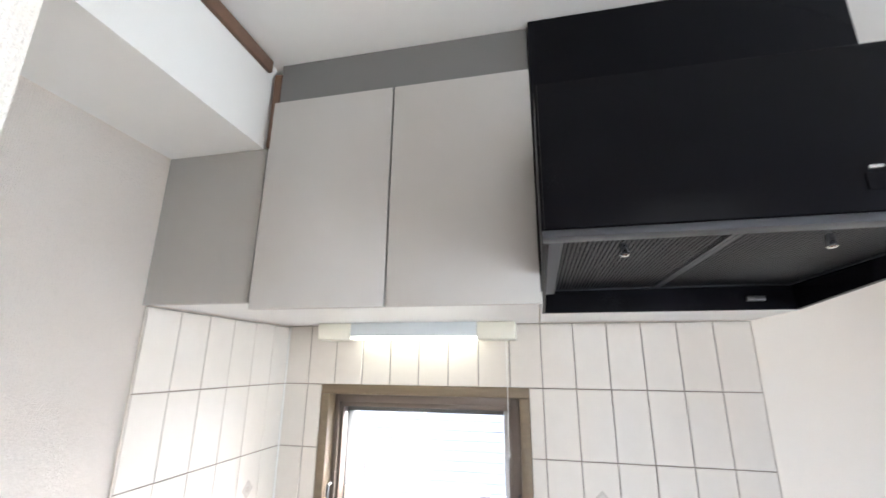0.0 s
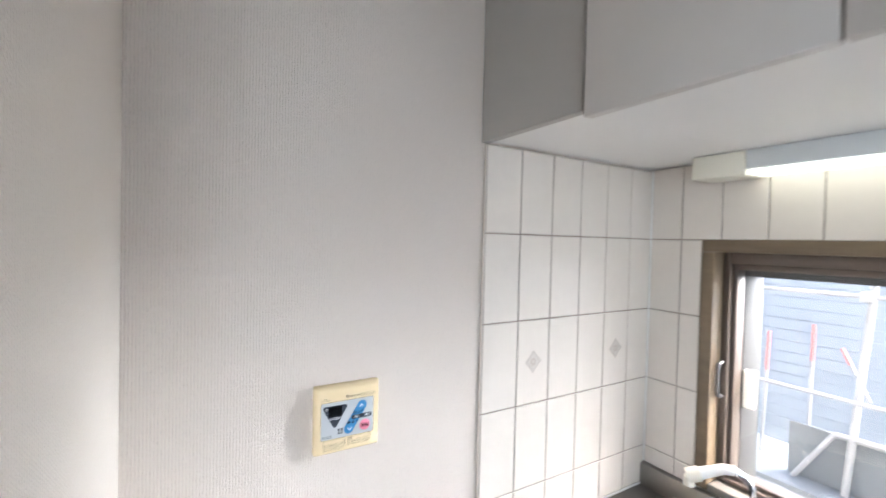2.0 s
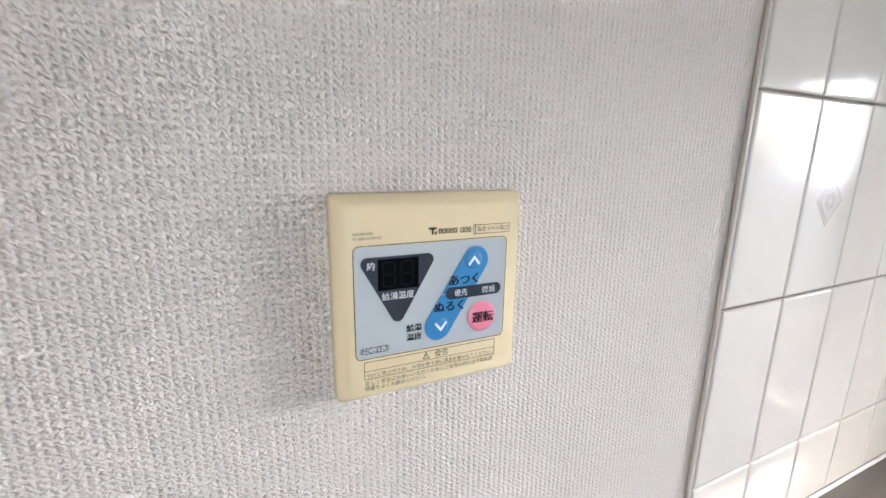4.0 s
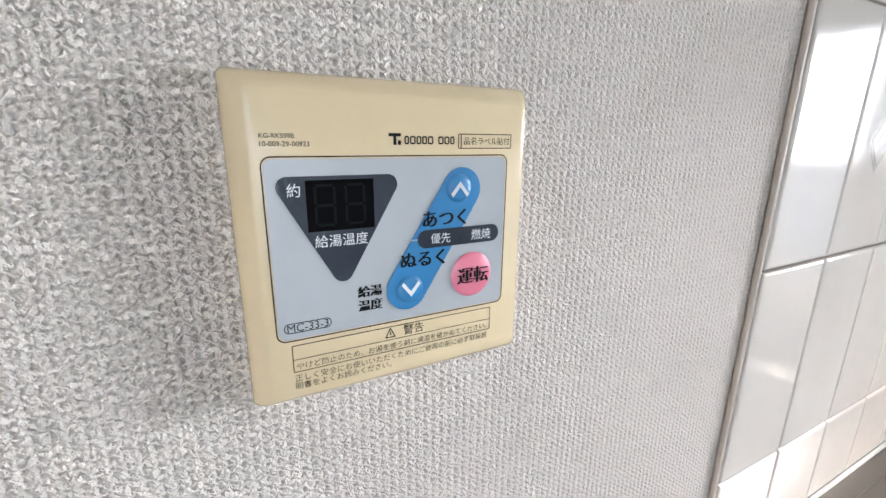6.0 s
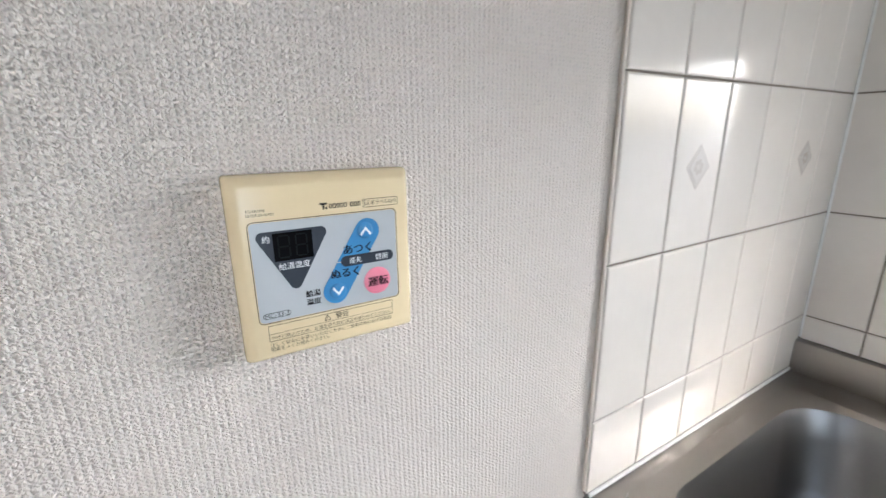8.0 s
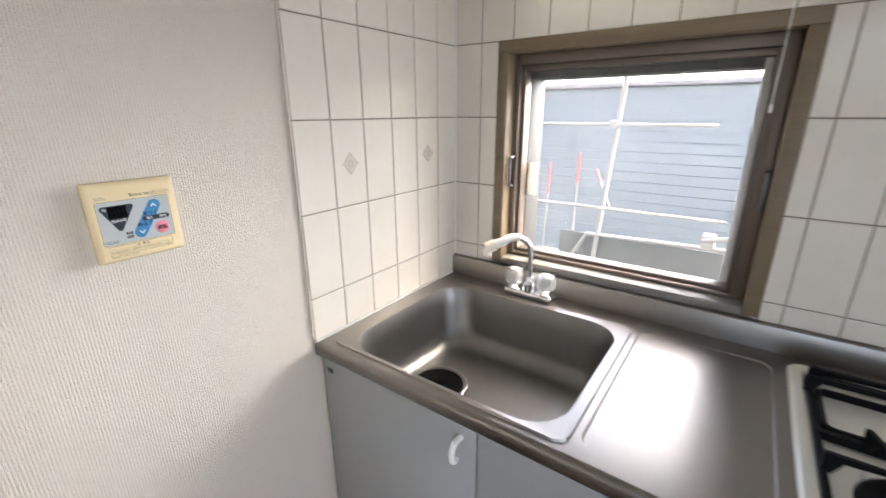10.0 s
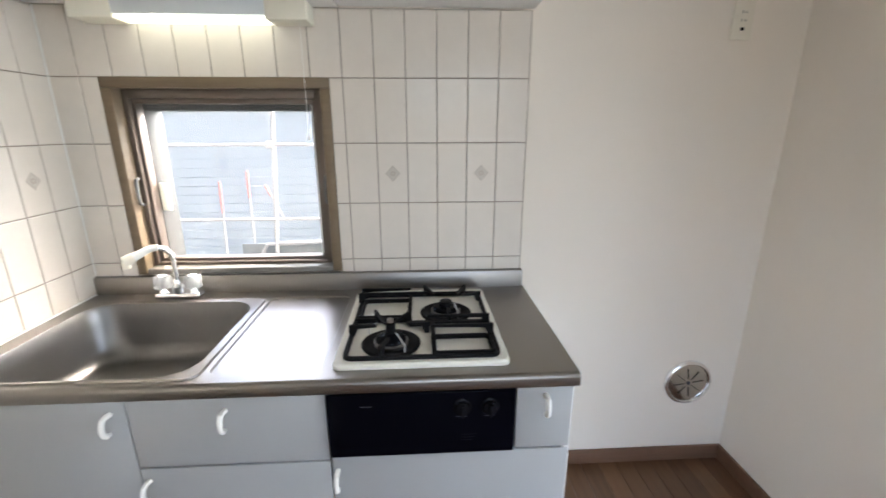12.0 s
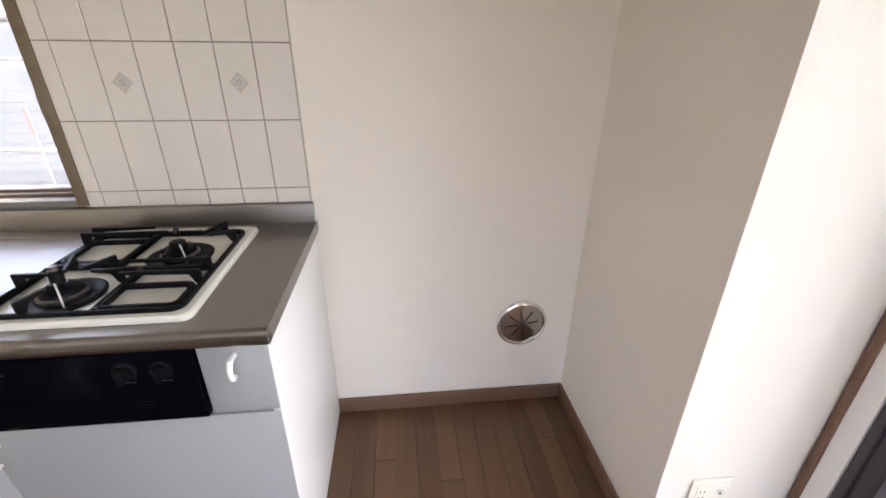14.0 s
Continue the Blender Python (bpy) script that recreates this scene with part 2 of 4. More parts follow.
M_REDROOF = surf("dull_red_roof", (0.42, 0.24, 0.22), 0.7, vary=0.1)
M_FACADE = surf("pale_facade", (0.45, 0.43, 0.40), 0.8, vary=0.06, scale=2, grain=60)
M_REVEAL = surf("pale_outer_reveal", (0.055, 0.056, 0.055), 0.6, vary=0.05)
M_SILL = surf("pale_sill", (0.20, 0.185, 0.165), 0.4, vary=0.05)
M_SHEET = surf("grey_net_sheet", (0.11, 0.125, 0.135), 0.7, vary=0.05, scale=3)
M_LEAF = surf("leaf_green", (0.10, 0.13, 0.075), 0.6, vary=0.3)
M_ASPH = surf("asphalt", (0.06, 0.06, 0.06), 0.9, vary=0.2, grain=90)
M_FRAMEDK = surf("dark_frame", (0.06, 0.055, 0.06), 0.4, metal=0.4)


# ---- mesh helpers ----
def box(bm, x0, x1, y0, y1, z0, z1, bevel=0.0, seg=2):
    """A box, with its edges rounded if bevel is given."""
    vs = [bm.verts.new(p) for p in ((x0, y0, z0), (x1, y0, z0), (x1, y1, z0), (x0, y1, z0), (x0, y0, z1), (x1, y0, z1), (x1, y1, z1), (x0, y1, z1))]
    fs = [bm.faces.new([vs[i] for i in q]) for q in ((3, 2, 1, 0), (4, 5, 6, 7), (0, 1, 5, 4), (1, 2, 6, 5), (2, 3, 7, 6), (3, 0, 4, 7))]
    if bevel:
        edges = list({e for f in fs for e in f.edges})
        bmesh.ops.bevel(bm, geom=edges, offset=bevel, segments=seg, profile=0.5, affect="EDGES")
    return bm


def boxed(*args, **kw):
    return box(bmesh.new(), *args, **kw)


def tube(bm, pts, radius, seg=12, radii=None, cap=True):
    """A round bar along points."""
    pts = [Vector(p) for p in pts]
    rings = []
    up = None
    for i, p in enumerate(pts):
        d = (pts[min(i + 1, len(pts) - 1)] - pts[max(i - 1, 0)]).normalized()
        if up is None:
            up = d.orthogonal().normalized()
        up = (up - d * up.dot(d)).normalized()
        side = d.cross(up)
        r = radii[i] if radii else radius
        rings.append([bm.verts.new(p + (up * math.cos(a) + side * math.sin(a)) * r) for a in (2 * math.pi * k / seg for k in range(seg))])
    for a, b in zip(rings, rings[1:]):
        for k in range(seg):
            bm.faces.new((a[k], a[(k + 1) % seg], b[(k + 1) % seg], b[k]))
    if cap:
        bm.faces.new(rings[0][::-1])
        bm.faces.new(rings[-1])
    return bm


def lathe(bm, profile, centre, axis="Z", seg=32, cap=True):
    """A turned shape: profile of (radius, height) along an axis through centre."""
    c = Vector(centre)
    rings = []
    for r, h in profile:
        ring = []
        for k in range(seg):
            a = 2 * math.pi * k / seg
            p, q = r * math.cos(a), r * math.sin(a)
            off = {"Z": (p, q, h), "Y": (p, h, -q), "X": (h, p, q)}[axis]
            ring.append(bm.verts.new(c + Vector(off)))
        rings.append(ring)
    for a, b in zip(rings, rings[1:]):
        for k in range(seg):
            bm.faces.new((a[k], a[(k + 1) % seg], b[(k + 1) % seg], b[k]))
    if not cap:
        for k in range(seg):
            bm.faces.new((rings[-1][k], rings[-1][(k + 1) % seg], rings[0][(k + 1) % seg], rings[0][k]))
        return bm
    for ring in (rings[0][::-1], rings[-1]):
        bm.faces.new(ring)
    return bm


def outline(x0, x1, y0, y1, r, n=8):
    """Points of a rounded rectangle, anticlockwise."""
    out = []
    for cx, cy, a0 in ((x1 - r, y1 - r, 0), (x0 + r, y1 - r, 90), (x0 + r, y0 + r, 180), (x1 - r, y0 + r, 270)):
        for k in range(n + 1):
            a = radians(a0 + 90 * k / n)
            out.append((cx + r * math.cos(a), cy + r * math.sin(a)))
    return out


def slab(bm, pts, place, h0, h1):
    """A flat plate of any outline: place(u, v, h) puts it in the world."""
    lo = [bm.verts.new(place(u, v, h0)) for u, v in pts]
    hi = [bm.verts.new(place(u, v, h1)) for u, v in pts]
    bm.faces.new(lo[::-1])
    bm.faces.new(hi)
    n = len(pts)
    for i in range(n):
        bm.faces.new((lo[i], lo[(i + 1) % n], hi[(i + 1) % n], hi[i]))
    return bm


def mesh_from(name, bm, material, smooth=None):
    bmesh.ops.recalc_face_normals(bm, faces=bm.faces)
    me = bpy.data.meshes.new(name)
    bm.to_mesh(me)
    bm.free()
    me.materials.append(material)
    if smooth:
        me.shade_smooth()
        me.set_sharp_from_angle(angle=radians(smooth))
    return me


def part(name, bm, material, parent=None, label="", smooth=35):
    """Links a bmesh, built in the world's coordinates, as one mesh under a thing or a part."""
    ob = new(name, mesh_from(name, bm, material, smooth))
    if parent:
        ob.parent = parent
        ob.matrix_parent_inverse = Matrix.Translation(-BASE.get(parent.name, Vector()))
    return tagged(ob, label)


BASE = {}


def thing(name, at, label, category, group=""):
    """An empty at the foot of a thing that has parts."""
    ob = new(name)
    ob.location = at
    ob.empty_display_size = 0.05
    BASE[ob.name] = Vector(at)
    return tagged(ob, label, category, group)


def fixed(name, bm, material, label="", category="", smooth=35):
    """A piece of the setting."""
    return tagged(part(name, bm, material, None, "", smooth), label, category, "", "structure")


def merged(*bms):
    out = bmesh.new()
    for b in bms:
        me = bpy.data.meshes.new("tmp")
        b.to_mesh(me)
        b.free()
        out.from_mesh(me)
        bpy.data.meshes.remove(me)
    return out


# ---- the plan ----
CEIL = 2.33
RIGHT = 2.412          # niche wall
FACE = -0.633          # end of the niche wall, where the room widens
EAST = 2.815           # balcony window wall
STUB = -1.237          # wall stub beside the kitchen
BACK = -3.3            # far end of the room
TOP = 0.823            # worktop
TILE_X = 1.495         # right end of the tiling
WX0, WX1, WZ0, WZ1 = 0.150, 0.853, 0.890, 1.535   # kitchen window casing, outside

# ---- structure ----
fixed("floor", boxed(-0.15, 3.0, BACK - 0.15, 0.15, -0.2, -0.012), M_FLOOR, "dark brown wooden floor under its boards", "floor")
fixed("ceiling", boxed(0, EAST + 0.15, BACK, 0, CEIL, CEIL + 0.15), M_CEIL, "plain off-white papered ceiling", "ceiling")
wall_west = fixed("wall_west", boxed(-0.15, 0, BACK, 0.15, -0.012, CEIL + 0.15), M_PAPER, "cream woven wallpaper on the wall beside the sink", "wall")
bm = merged(
    boxed(0, WX0 + 0.012, 0, 0.15, -0.012, CEIL + 0.15),
    boxed(WX1 - 0.012, EAST + 0.15, 0, 0.15, -0.012, CEIL + 0.15),
    boxed(WX0 + 0.012, WX1 - 0.012, 0, 0.15, -0.012, WZ0 - 0.006),
    boxed(WX0 + 0.012, WX1 - 0.012, 0, 0.15, WZ1 - 0.012, CEIL + 0.15),
)
wall_north = fixed("wall_north", bm, M_PAPER_FINE, "cream woven wallpaper on the window wall", "wall")
fixed("wall_niche", boxed(RIGHT, EAST + 0.15, FACE, 0, -0.012, CEIL), M_PAPER_FINE, "cream woven wallpaper on the thick wall beside the niche", "wall")
fixed("wall_stub", boxed(0, 0.56, STUB - 0.14, STUB, -0.012, CEIL), M_PAPER_FINE, "cream woven wallpaper on a short wall stub", "wall")
# balcony window wall
BY0, BY1, BZ1 = -2.20, -0.672, 2.02
bm = merged(
    boxed(EAST, EAST + 0.15, BY1, FACE, -0.012, CEIL),
    boxed(EAST, EAST + 0.15, BACK, BY0, -0.012, CEIL),
    boxed(EAST, EAST + 0.15, BY0, BY1, BZ1, CEIL),
    boxed(EAST, EAST + 0.15, BY0, BY1, -0.15, 0.03),
)
fixed("wall_east", bm, M_PAPER_FINE, "cream wallpaper round the balcony window", "wall")
# far end of the room, unseen, with an opening assumed for the fill lamp
bm = merged(boxed(0, 1.0, BACK - 0.15, BACK, -0.012, CEIL), boxed(2.2, EAST + 0.15, BACK - 0.15, BACK, -0.012, CEIL),
            boxed(1.0, 2.2, BACK - 0.15, BACK, -0.012, 0.35), boxed(1.0, 2.2, BACK - 0.15, BACK, 1.95, CEIL))
fixed("wall_south", bm, M_PAPER, "plain cream wall at the far end of the room", "wall")
# the outside of this building, above and round the kitchen window: unseen, added to block sky light from the siding
bm = merged(boxed(-9, 0.17, 0.151, 0.20, -3.2, 5.2), boxed(0.83, 9, 0.151, 0.20, -3.2, 5.2), boxed(0.17, 0.83, 0.151, 0.20, -3.2, 0.865), boxed(0.17, 0.83, 0.151, 0.20, 1.48, 5.2))
fixed("facade_blocker", bm, M_FACADE, "unseen pale outer wall of the building, added to shade the siding opposite", "wall")
# boxed-in beam along the left wall
fixed("beam", boxed(0, 0.265, STUB, -0.008, 2.10, CEIL), M_CEIL, "papered beam under the ceiling", "beam")
fixed("trim_ceiling", boxed(0.265, 0.277, STUB, -0.632, CEIL - 0.034, CEIL - 0.001, bevel=0.002), M_TRIM, "brown wooden ceiling trim", "trim")

# baseboards
BB = 0.067
fixed("baseboard_niche_back", boxed(1.501, RIGHT - 0.011, -0.011, -0.0005, 0, BB, bevel=0.002), M_TRIM, "brown wooden baseboard", "baseboard")
fixed("baseboard_niche_side", boxed(RIGHT - 0.011, RIGHT - 0.0005, FACE - 0.011, -0.0005, 0, BB, bevel=0.002), M_TRIM, "brown wooden baseboard", "baseboard")
fixed("baseboard_face", boxed(RIGHT, EAST - 0.001, FACE - 0.011, FACE - 0.0005, 0, BB, bevel=0.002), M_TRIM, "brown wooden baseboard", "baseboard")
fixed("baseboard_west", boxed(0.0005, 0.011, STUB, -0.602, 0, BB, bevel=0.002), M_TRIM, "brown wooden baseboard", "baseboard")

# ---- balcony window ----
win = tagged(thing("window_balcony", (EAST, BY1, 0), "tall balcony window in a dark aluminium frame with brown casing", "window"), kind="structure")
part("casing", boxed(EAST - 0.012, EAST + 0.02, BY1 + 0.014, BY1 + 0.034, 0.0, BZ1 + 0.03, bevel=0.005, seg=3), M_TRIM, win, "brown wooden casing")
part("jamb", boxed(EAST - 0.003, EAST + 0.10, BY1 - 0.034, BY1 + 0.0135, 0.031, BZ1), M_WHITEL, win, "pale jamb lining")
part("frame", merged(boxed(EAST + 0.01, EAST + 0.09, BY1 - 0.10, BY1 - 0.036, 0.03, BZ1, bevel=0.004), boxed(EAST + 0.002, EAST + 0.03, BY1 - 0.058, BY1 - 0.036, 0.03, BZ1, bevel=0.003)), M_FRAMEDK, win, "dark aluminium window frame")
part("head", boxed(EAST + 0.01, EAST + 0.09, BY0, BY1 - 0.1, BZ1 - 0.05, BZ1), M_FRAMEDK, win)
part("sill", boxed(EAST + 0.01, EAST + 0.09, BY0, BY1 - 0.1, 0.031, 0.06), M_FRAMEDK, win)
ob = part("pane", boxed(EAST + 0.045, EAST + 0.05, BY0, BY1 - 0.09, 0.06, BZ1 - 0.05), M_GLASS, win)
ob.visible_shadow = False

# ---- kitchen window ----
kw = tagged(thing("window_kitchen", (0.5, 0, WZ0), "small kitchen window with bronze aluminium sash and brown wooden casing", "window"), kind="structure")
c = 0.032
for nm, a in (("casing_top", (WX0, WX1, -0.008, 0.075, WZ1 - c, WZ1)), ("casing_left", (WX0, WX0 + c, -0.008, 0.075, WZ0, WZ1 - c)), ("casing_right", (WX1 - c, WX1, -0.008, 0.075, WZ0, WZ1 - c))):
    part(nm, boxed(*a, bevel=0.003), M_CASE, kw)
part("sill", boxed(WX0 + c, WX1 - c, -0.004, 0.075, WZ0 - 0.004, WZ0 + 0.018, bevel=0.003), M_SILL, kw, "pale sill")
fx0, fx1, fz0, fz1 = WX0 + c, WX1 - c, WZ0 + 0.018, WZ1 - c


IX0, IX1, IZ0, IZ1 = 0.208, 0.780, 0.929, 1.459   # inner edges of the sash


def border(x, z, w, y0, y1):
    """Four bars round an opening x, z, with widths left, right, bottom and top."""
    (x0, x1), (z0, z1) = x, z
    return (boxed(x0 - w[0], x0, y0, y1, z0 - w[2], z1 + w[3], bevel=0.0012), boxed(x1, x1 + w[1], y0, y1, z0 - w[2], z1 + w[3], bevel=0.0012),
            boxed(x0, x1, y0, y1, z0 - w[2], z0, bevel=0.0012), boxed(x0, x1, y0, y1, z1, z1 + w[3], bevel=0.0012))


sx, sz = (IX0 - 0.010, IX1 + 0.012), (IZ0 - 0.010, IZ1 + 0.016)
for bm in border(sx, sz, (sx[0] - fx0 - 0.0005, fx1 - sx[1] - 0.0005, sz[0] - fz0 - 0.0005, fz1 - sz[1] - 0.0005), 0.040, 0.105):
    part("frame_bar", bm, M_BRONZE, kw)
for bm in border((IX0, IX1), (IZ0, IZ1), (0.0095, 0.0115, 0.0095, 0.0155), 0.056, 0.098):
    part("sash_bar", bm, M_BRONZE, kw)
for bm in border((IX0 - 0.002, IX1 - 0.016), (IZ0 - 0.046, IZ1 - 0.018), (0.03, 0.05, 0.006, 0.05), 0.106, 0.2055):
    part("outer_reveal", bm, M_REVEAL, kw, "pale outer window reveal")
part("outer_stile", boxed(IX1 - 0.016, IX1 + 0.002, 0.0990, 0.1052, IZ0 - 0.006, IZ1 + 0.006, bevel=0.001), M_WHITEL, kw, "white outer stile")
part("catch", boxed(IX0 - 0.001, IX0 + 0.026, 0.1062, 0.122, 1.095, 1.195, bevel=0.003), M_LAMPEND, kw, "pale plastic catch")
ob = part("pane", boxed(IX0 - 0.003, IX1 + 0.003, 0.078, 0.082, IZ0 - 0.003, IZ1 + 0.003), M_GLASS, kw)
ob.visible_shadow = False
for x, s in ((fx0 + 0.008, 1), (fx1 - 0.010, -1)):
    h = bmesh.new()
    tube(h, [(x, 0.034, 1.13), (x, 0.016, 1.135), (x, 0.012, 1.15), (x, 0.012, 1.20), (x, 0.016, 1.215), (x, 0.034, 1.22)], 0.005, 8)
    part("latch", h, M_LATCH, kw, "grey metal latch")

# ---- base cabinets ----
FRONT = -0.585


def handle(x, z, parent, y=None):
    """A small white bow handle."""
    y = FRONT if y is None else y
    h = bmesh.new()
    tube(h, [(x, y + 0.002, z + 0.020), (x, y - 0.014, z + 0.023), (x, y - 0.025, z + 0.021), (x, y - 0.031, z + 0.012), (x, y - 0.033, z - 0.002), (x, y - 0.030, z - 0.015), (x, y - 0.022, z - 0.023), (x, y - 0.012, z - 0.023)],
         0.006, 10, [0.0062, 0.0062, 0.0062, 0.0060, 0.0058, 0.0056, 0.0052, 0.0042])
    return part("handle", h, M_WHITE, parent, "white plastic bow handle")


def front(name, x0, x1, z0, z1, parent, hx=None, hz=None):
    g = 0.002
    d = part(name, boxed(x0 + g, x1 - g, FRONT, FRONT + 0.018, z0 + g, z1 - g, bevel=0.0015), M_DOORF, parent)
    if hx:
        handle(hx, hz, d)
    return d


def carcass(x0, x1, z1=0.60):
    t = 0.015
    return merged(boxed(x0, x0 + t, FRONT + 0.019, -0.02, 0.08, z1), boxed(x1 - t, x1, FRONT + 0.019, -0.02, 0.08, z1),
                  boxed(x0 + t, x1 - t, FRONT + 0.019, -0.02, 0.08, 0.095), boxed(x0 + t, x1 - t, -0.03, -0.02, 0.095, z1),
                  boxed(x0, x1, FRONT + 0.07, FRONT + 0.085, 0.001, 0.08))


sink_unit = thing("sink_cabinet", (0.225, -0.3, 0), "grey laminate sink cabinet with one door", "cabinet", "kitchen base units")
part("body", carcass(0.002, 0.449), M_WHITEL, sink_unit)
d = front("door", 0.004, 0.450, 0.09, 0.783, sink_unit, 0.414, 0.727)
part("badge", boxed(0.022, 0.042, FRONT - 0.0012, FRONT + 0.001, 0.742, 0.754, bevel=0.0005), M_RIM, d, "small grey badge")
drawer_unit = thing("drawer_cabinet", (0.68, -0.3, 0), "grey laminate cabinet with a drawer above a door", "cabinet", "kitchen base units")
part("body", carcass(0.451, 0.904), M_WHITEL, drawer_unit)
front("drawer", 0.450, 0.905, 0.594, 0.789, drawer_unit, 0.672, 0.727)
front("door", 0.450, 0.905, 0.09, 0.592, drawer_unit, 0.468, 0.536)
hob_unit = thing("hob_cabinet", (1.2, -0.3, 0), "grey laminate cabinet under the gas hob, white side panel", "cabinet", "kitchen base units")
part("body", carcass(0.906, 1.482), M_WHITEL, hob_unit)
part("side_panel", boxed(1.483, 1.5, FRONT + 0.001, -0.002, 0.001, 0.783, bevel=0.001), M_WHITEL, hob_unit, "white side panel")
front("drawer", 1.358, 1.5, 0.606, 0.789, hob_unit, 1.43, 0.738)
front("door", 0.905, 1.5, 0.09, 0.604, hob_unit, 0.920, 0.542)

# ---- worktop with sink ----
SX0, SX1, SY0, SY1 = 0.062, 0.588, -0.562, -0.112
DX0, DX1, DY0, DY1 = 0.625, 0.893, -0.556, -0.080


def worktop_mesh():
    """Steel top with a rounded front, an upstand at the back, a raised sink rim, the hole of the bowl and a sunk draining board."""
    bm = bmesh.new()

    def loop(pts, z):
        return [bm.verts.new((x, y, z)) for x, y in pts]

    def bridge(a, b):
        n = len(a)
        for i in range(n):
            bm.faces.new((a[i], a[(i + 1) % n], b[(i + 1) % n], b[i]))

    # sink: flat field, step up to the rim, down into the bowl
    s_out = outline(0.030, 0.612, -0.575, -0.092, 0.03)
    s_rim = outline(0.032, 0.610, -0.573, -0.094, 0.029)
    hole = outline(SX0, SX1, SY0, SY1, 0.085)
    d_out = outline(DX0, DX1, DY0, DY1, 0.03)
    d_in = outline(DX0 + 0.003, DX1 - 0.003, DY0 + 0.003, DY1 - 0.003, 0.028)
    a, b, h = loop(s_out, TOP), loop(s_rim, TOP + 0.0045), loop(hole, TOP + 0.002)
    bridge(a, b)
    bridge(b, h)
    p, q = loop(d_out, TOP), loop(d_in, TOP - 0.004)
    bridge(p, q)
    bm.faces.new(q)
    # the sheet round both, cut into two rectangles
    def sheet(x0, x1, y0, y1, inner):
        n = 9
        corners = [bm.verts.new((x, y, TOP)) for x, y in ((x1, y1), (x0, y1), (x0, y0), (x1, y0))]
        for k in range(4):
            arc = inner[k * n:(k + 1) * n]
            for i in range(n - 1):
                bm.faces.new((corners[k], arc[i], arc[i + 1]))
            nxt = inner[((k + 1) * n) % len(inner)]
            bm.faces.new((corners[k], arc[-1], nxt, corners[(k + 1) % 4]))
    sheet(0.0, 0.6185, -0.588, -0.022, a)
    sheet(0.6185, 0.905, -0.588, -0.022, p)
    x0, x1, ya, yb = 0.905, 1.507, -0.588, -0.022
    bm.faces.new([bm.verts.new(v) for v in ((x0, ya, TOP), (x1, ya, TOP), (x1, yb, TOP), (x0, yb, TOP))])
    # section of front nosing and upstand, drawn along x
    nose = [(-0.588, TOP)] + [(-0.588 - 0.012 * math.sin(radians(t)), TOP - 0.012 + 0.012 * math.cos(radians(t))) for t in (22, 45, 67, 90)] + [(-0.600, TOP - 0.030), (-0.597, TOP - 0.035), (-0.575, TOP - 0.036)]
    back = [(-0.022, TOP), (-0.0215, TOP + 0.056), (-0.019, TOP + 0.061), (-0.014, TOP + 0.062), (-0.001, TOP + 0.062)]
    for line in (nose, back):
        l = [bm.verts.new((0.0005, y, z)) for y, z in line]
        r = [bm.verts.new((1.507 if line is nose else 1.502, y, z)) for y, z in line]
        for i in range(len(l) - 1):
            bm.faces.new((l[i], l[i + 1], r[i + 1], r[i]))
        bm.faces.new(r)
    for xe in (1.507,):
        bm.faces.new([bm.verts.new(v) for v in ((xe, -0.588, TOP), (xe, -0.588, TOP - 0.036), (xe, -0.001, TOP - 0.036), (xe, -0.001, TOP))])
    bmesh.ops.remove_doubles(bm, verts=bm.verts, dist=0.0002)
    return bm


worktop = thing("worktop", (0.75, -0.3, TOP - 0.04), "stainless steel worktop with sink, draining board and upstand", "worktop")
part("top", worktop_mesh(), M_STEEL, worktop, smooth=40)


def bowl_mesh():
    bm = bmesh.new()
    depth = 0.175
    levels = [(0.0, 0.002, 0.085), (0.003, -0.006, 0.085), (0.010, -0.05, 0.085), (0.020, -depth + 0.045, 0.09), (0.030, -depth + 0.018, 0.095), (0.048, -depth + 0.004, 0.09), (0.075, -depth, 0.085)]
    loops = []
    for ins, dz, r in levels:
        loops.append([bm.verts.new((x, y, TOP + dz)) for x, y in outline(SX0 + ins, SX1 - ins, SY0 + ins, SY1 - ins, r)])
    for a, b in zip(loops, loops[1:]):
        n = len(a)
        for i in range(n):
            bm.faces.new((a[i], a[(i + 1) % n], b[(i + 1) % n], b[i]))
    c = bm.verts.new(((SX0 + SX1) / 2, (SY0 + SY1) / 2, TOP - depth - 0.003))
    last = loops[-1]
    for i in range(len(last)):
        bm.faces.new((last[i], last[(i + 1) % len(last)], c))
    return bm


part("bowl", bowl_mesh(), M_BOWL, worktop, "brushed steel sink bowl", smooth=60)
DR = (0.195, -0.365, TOP - 0.177)
drain = part("drain_ring", lathe(bmesh.new(), [(0.069, 0.004), (0.075, 0.006), (0.081, 0.004), (0.083, 0.001), (0.071, 0.0005), (0.069, 0.002)], DR, seg=40, cap=False), M_BOWL, worktop, "steel drain ring")
part("strainer", lathe(bmesh.new(), [(0.068, 0.002), (0.067, 0.0045), (0.054, 0.004), (0.02, 0.002), (0.004, 0.002)], DR, seg=40), M_RUBBER, drain, "black rubber drain cover")

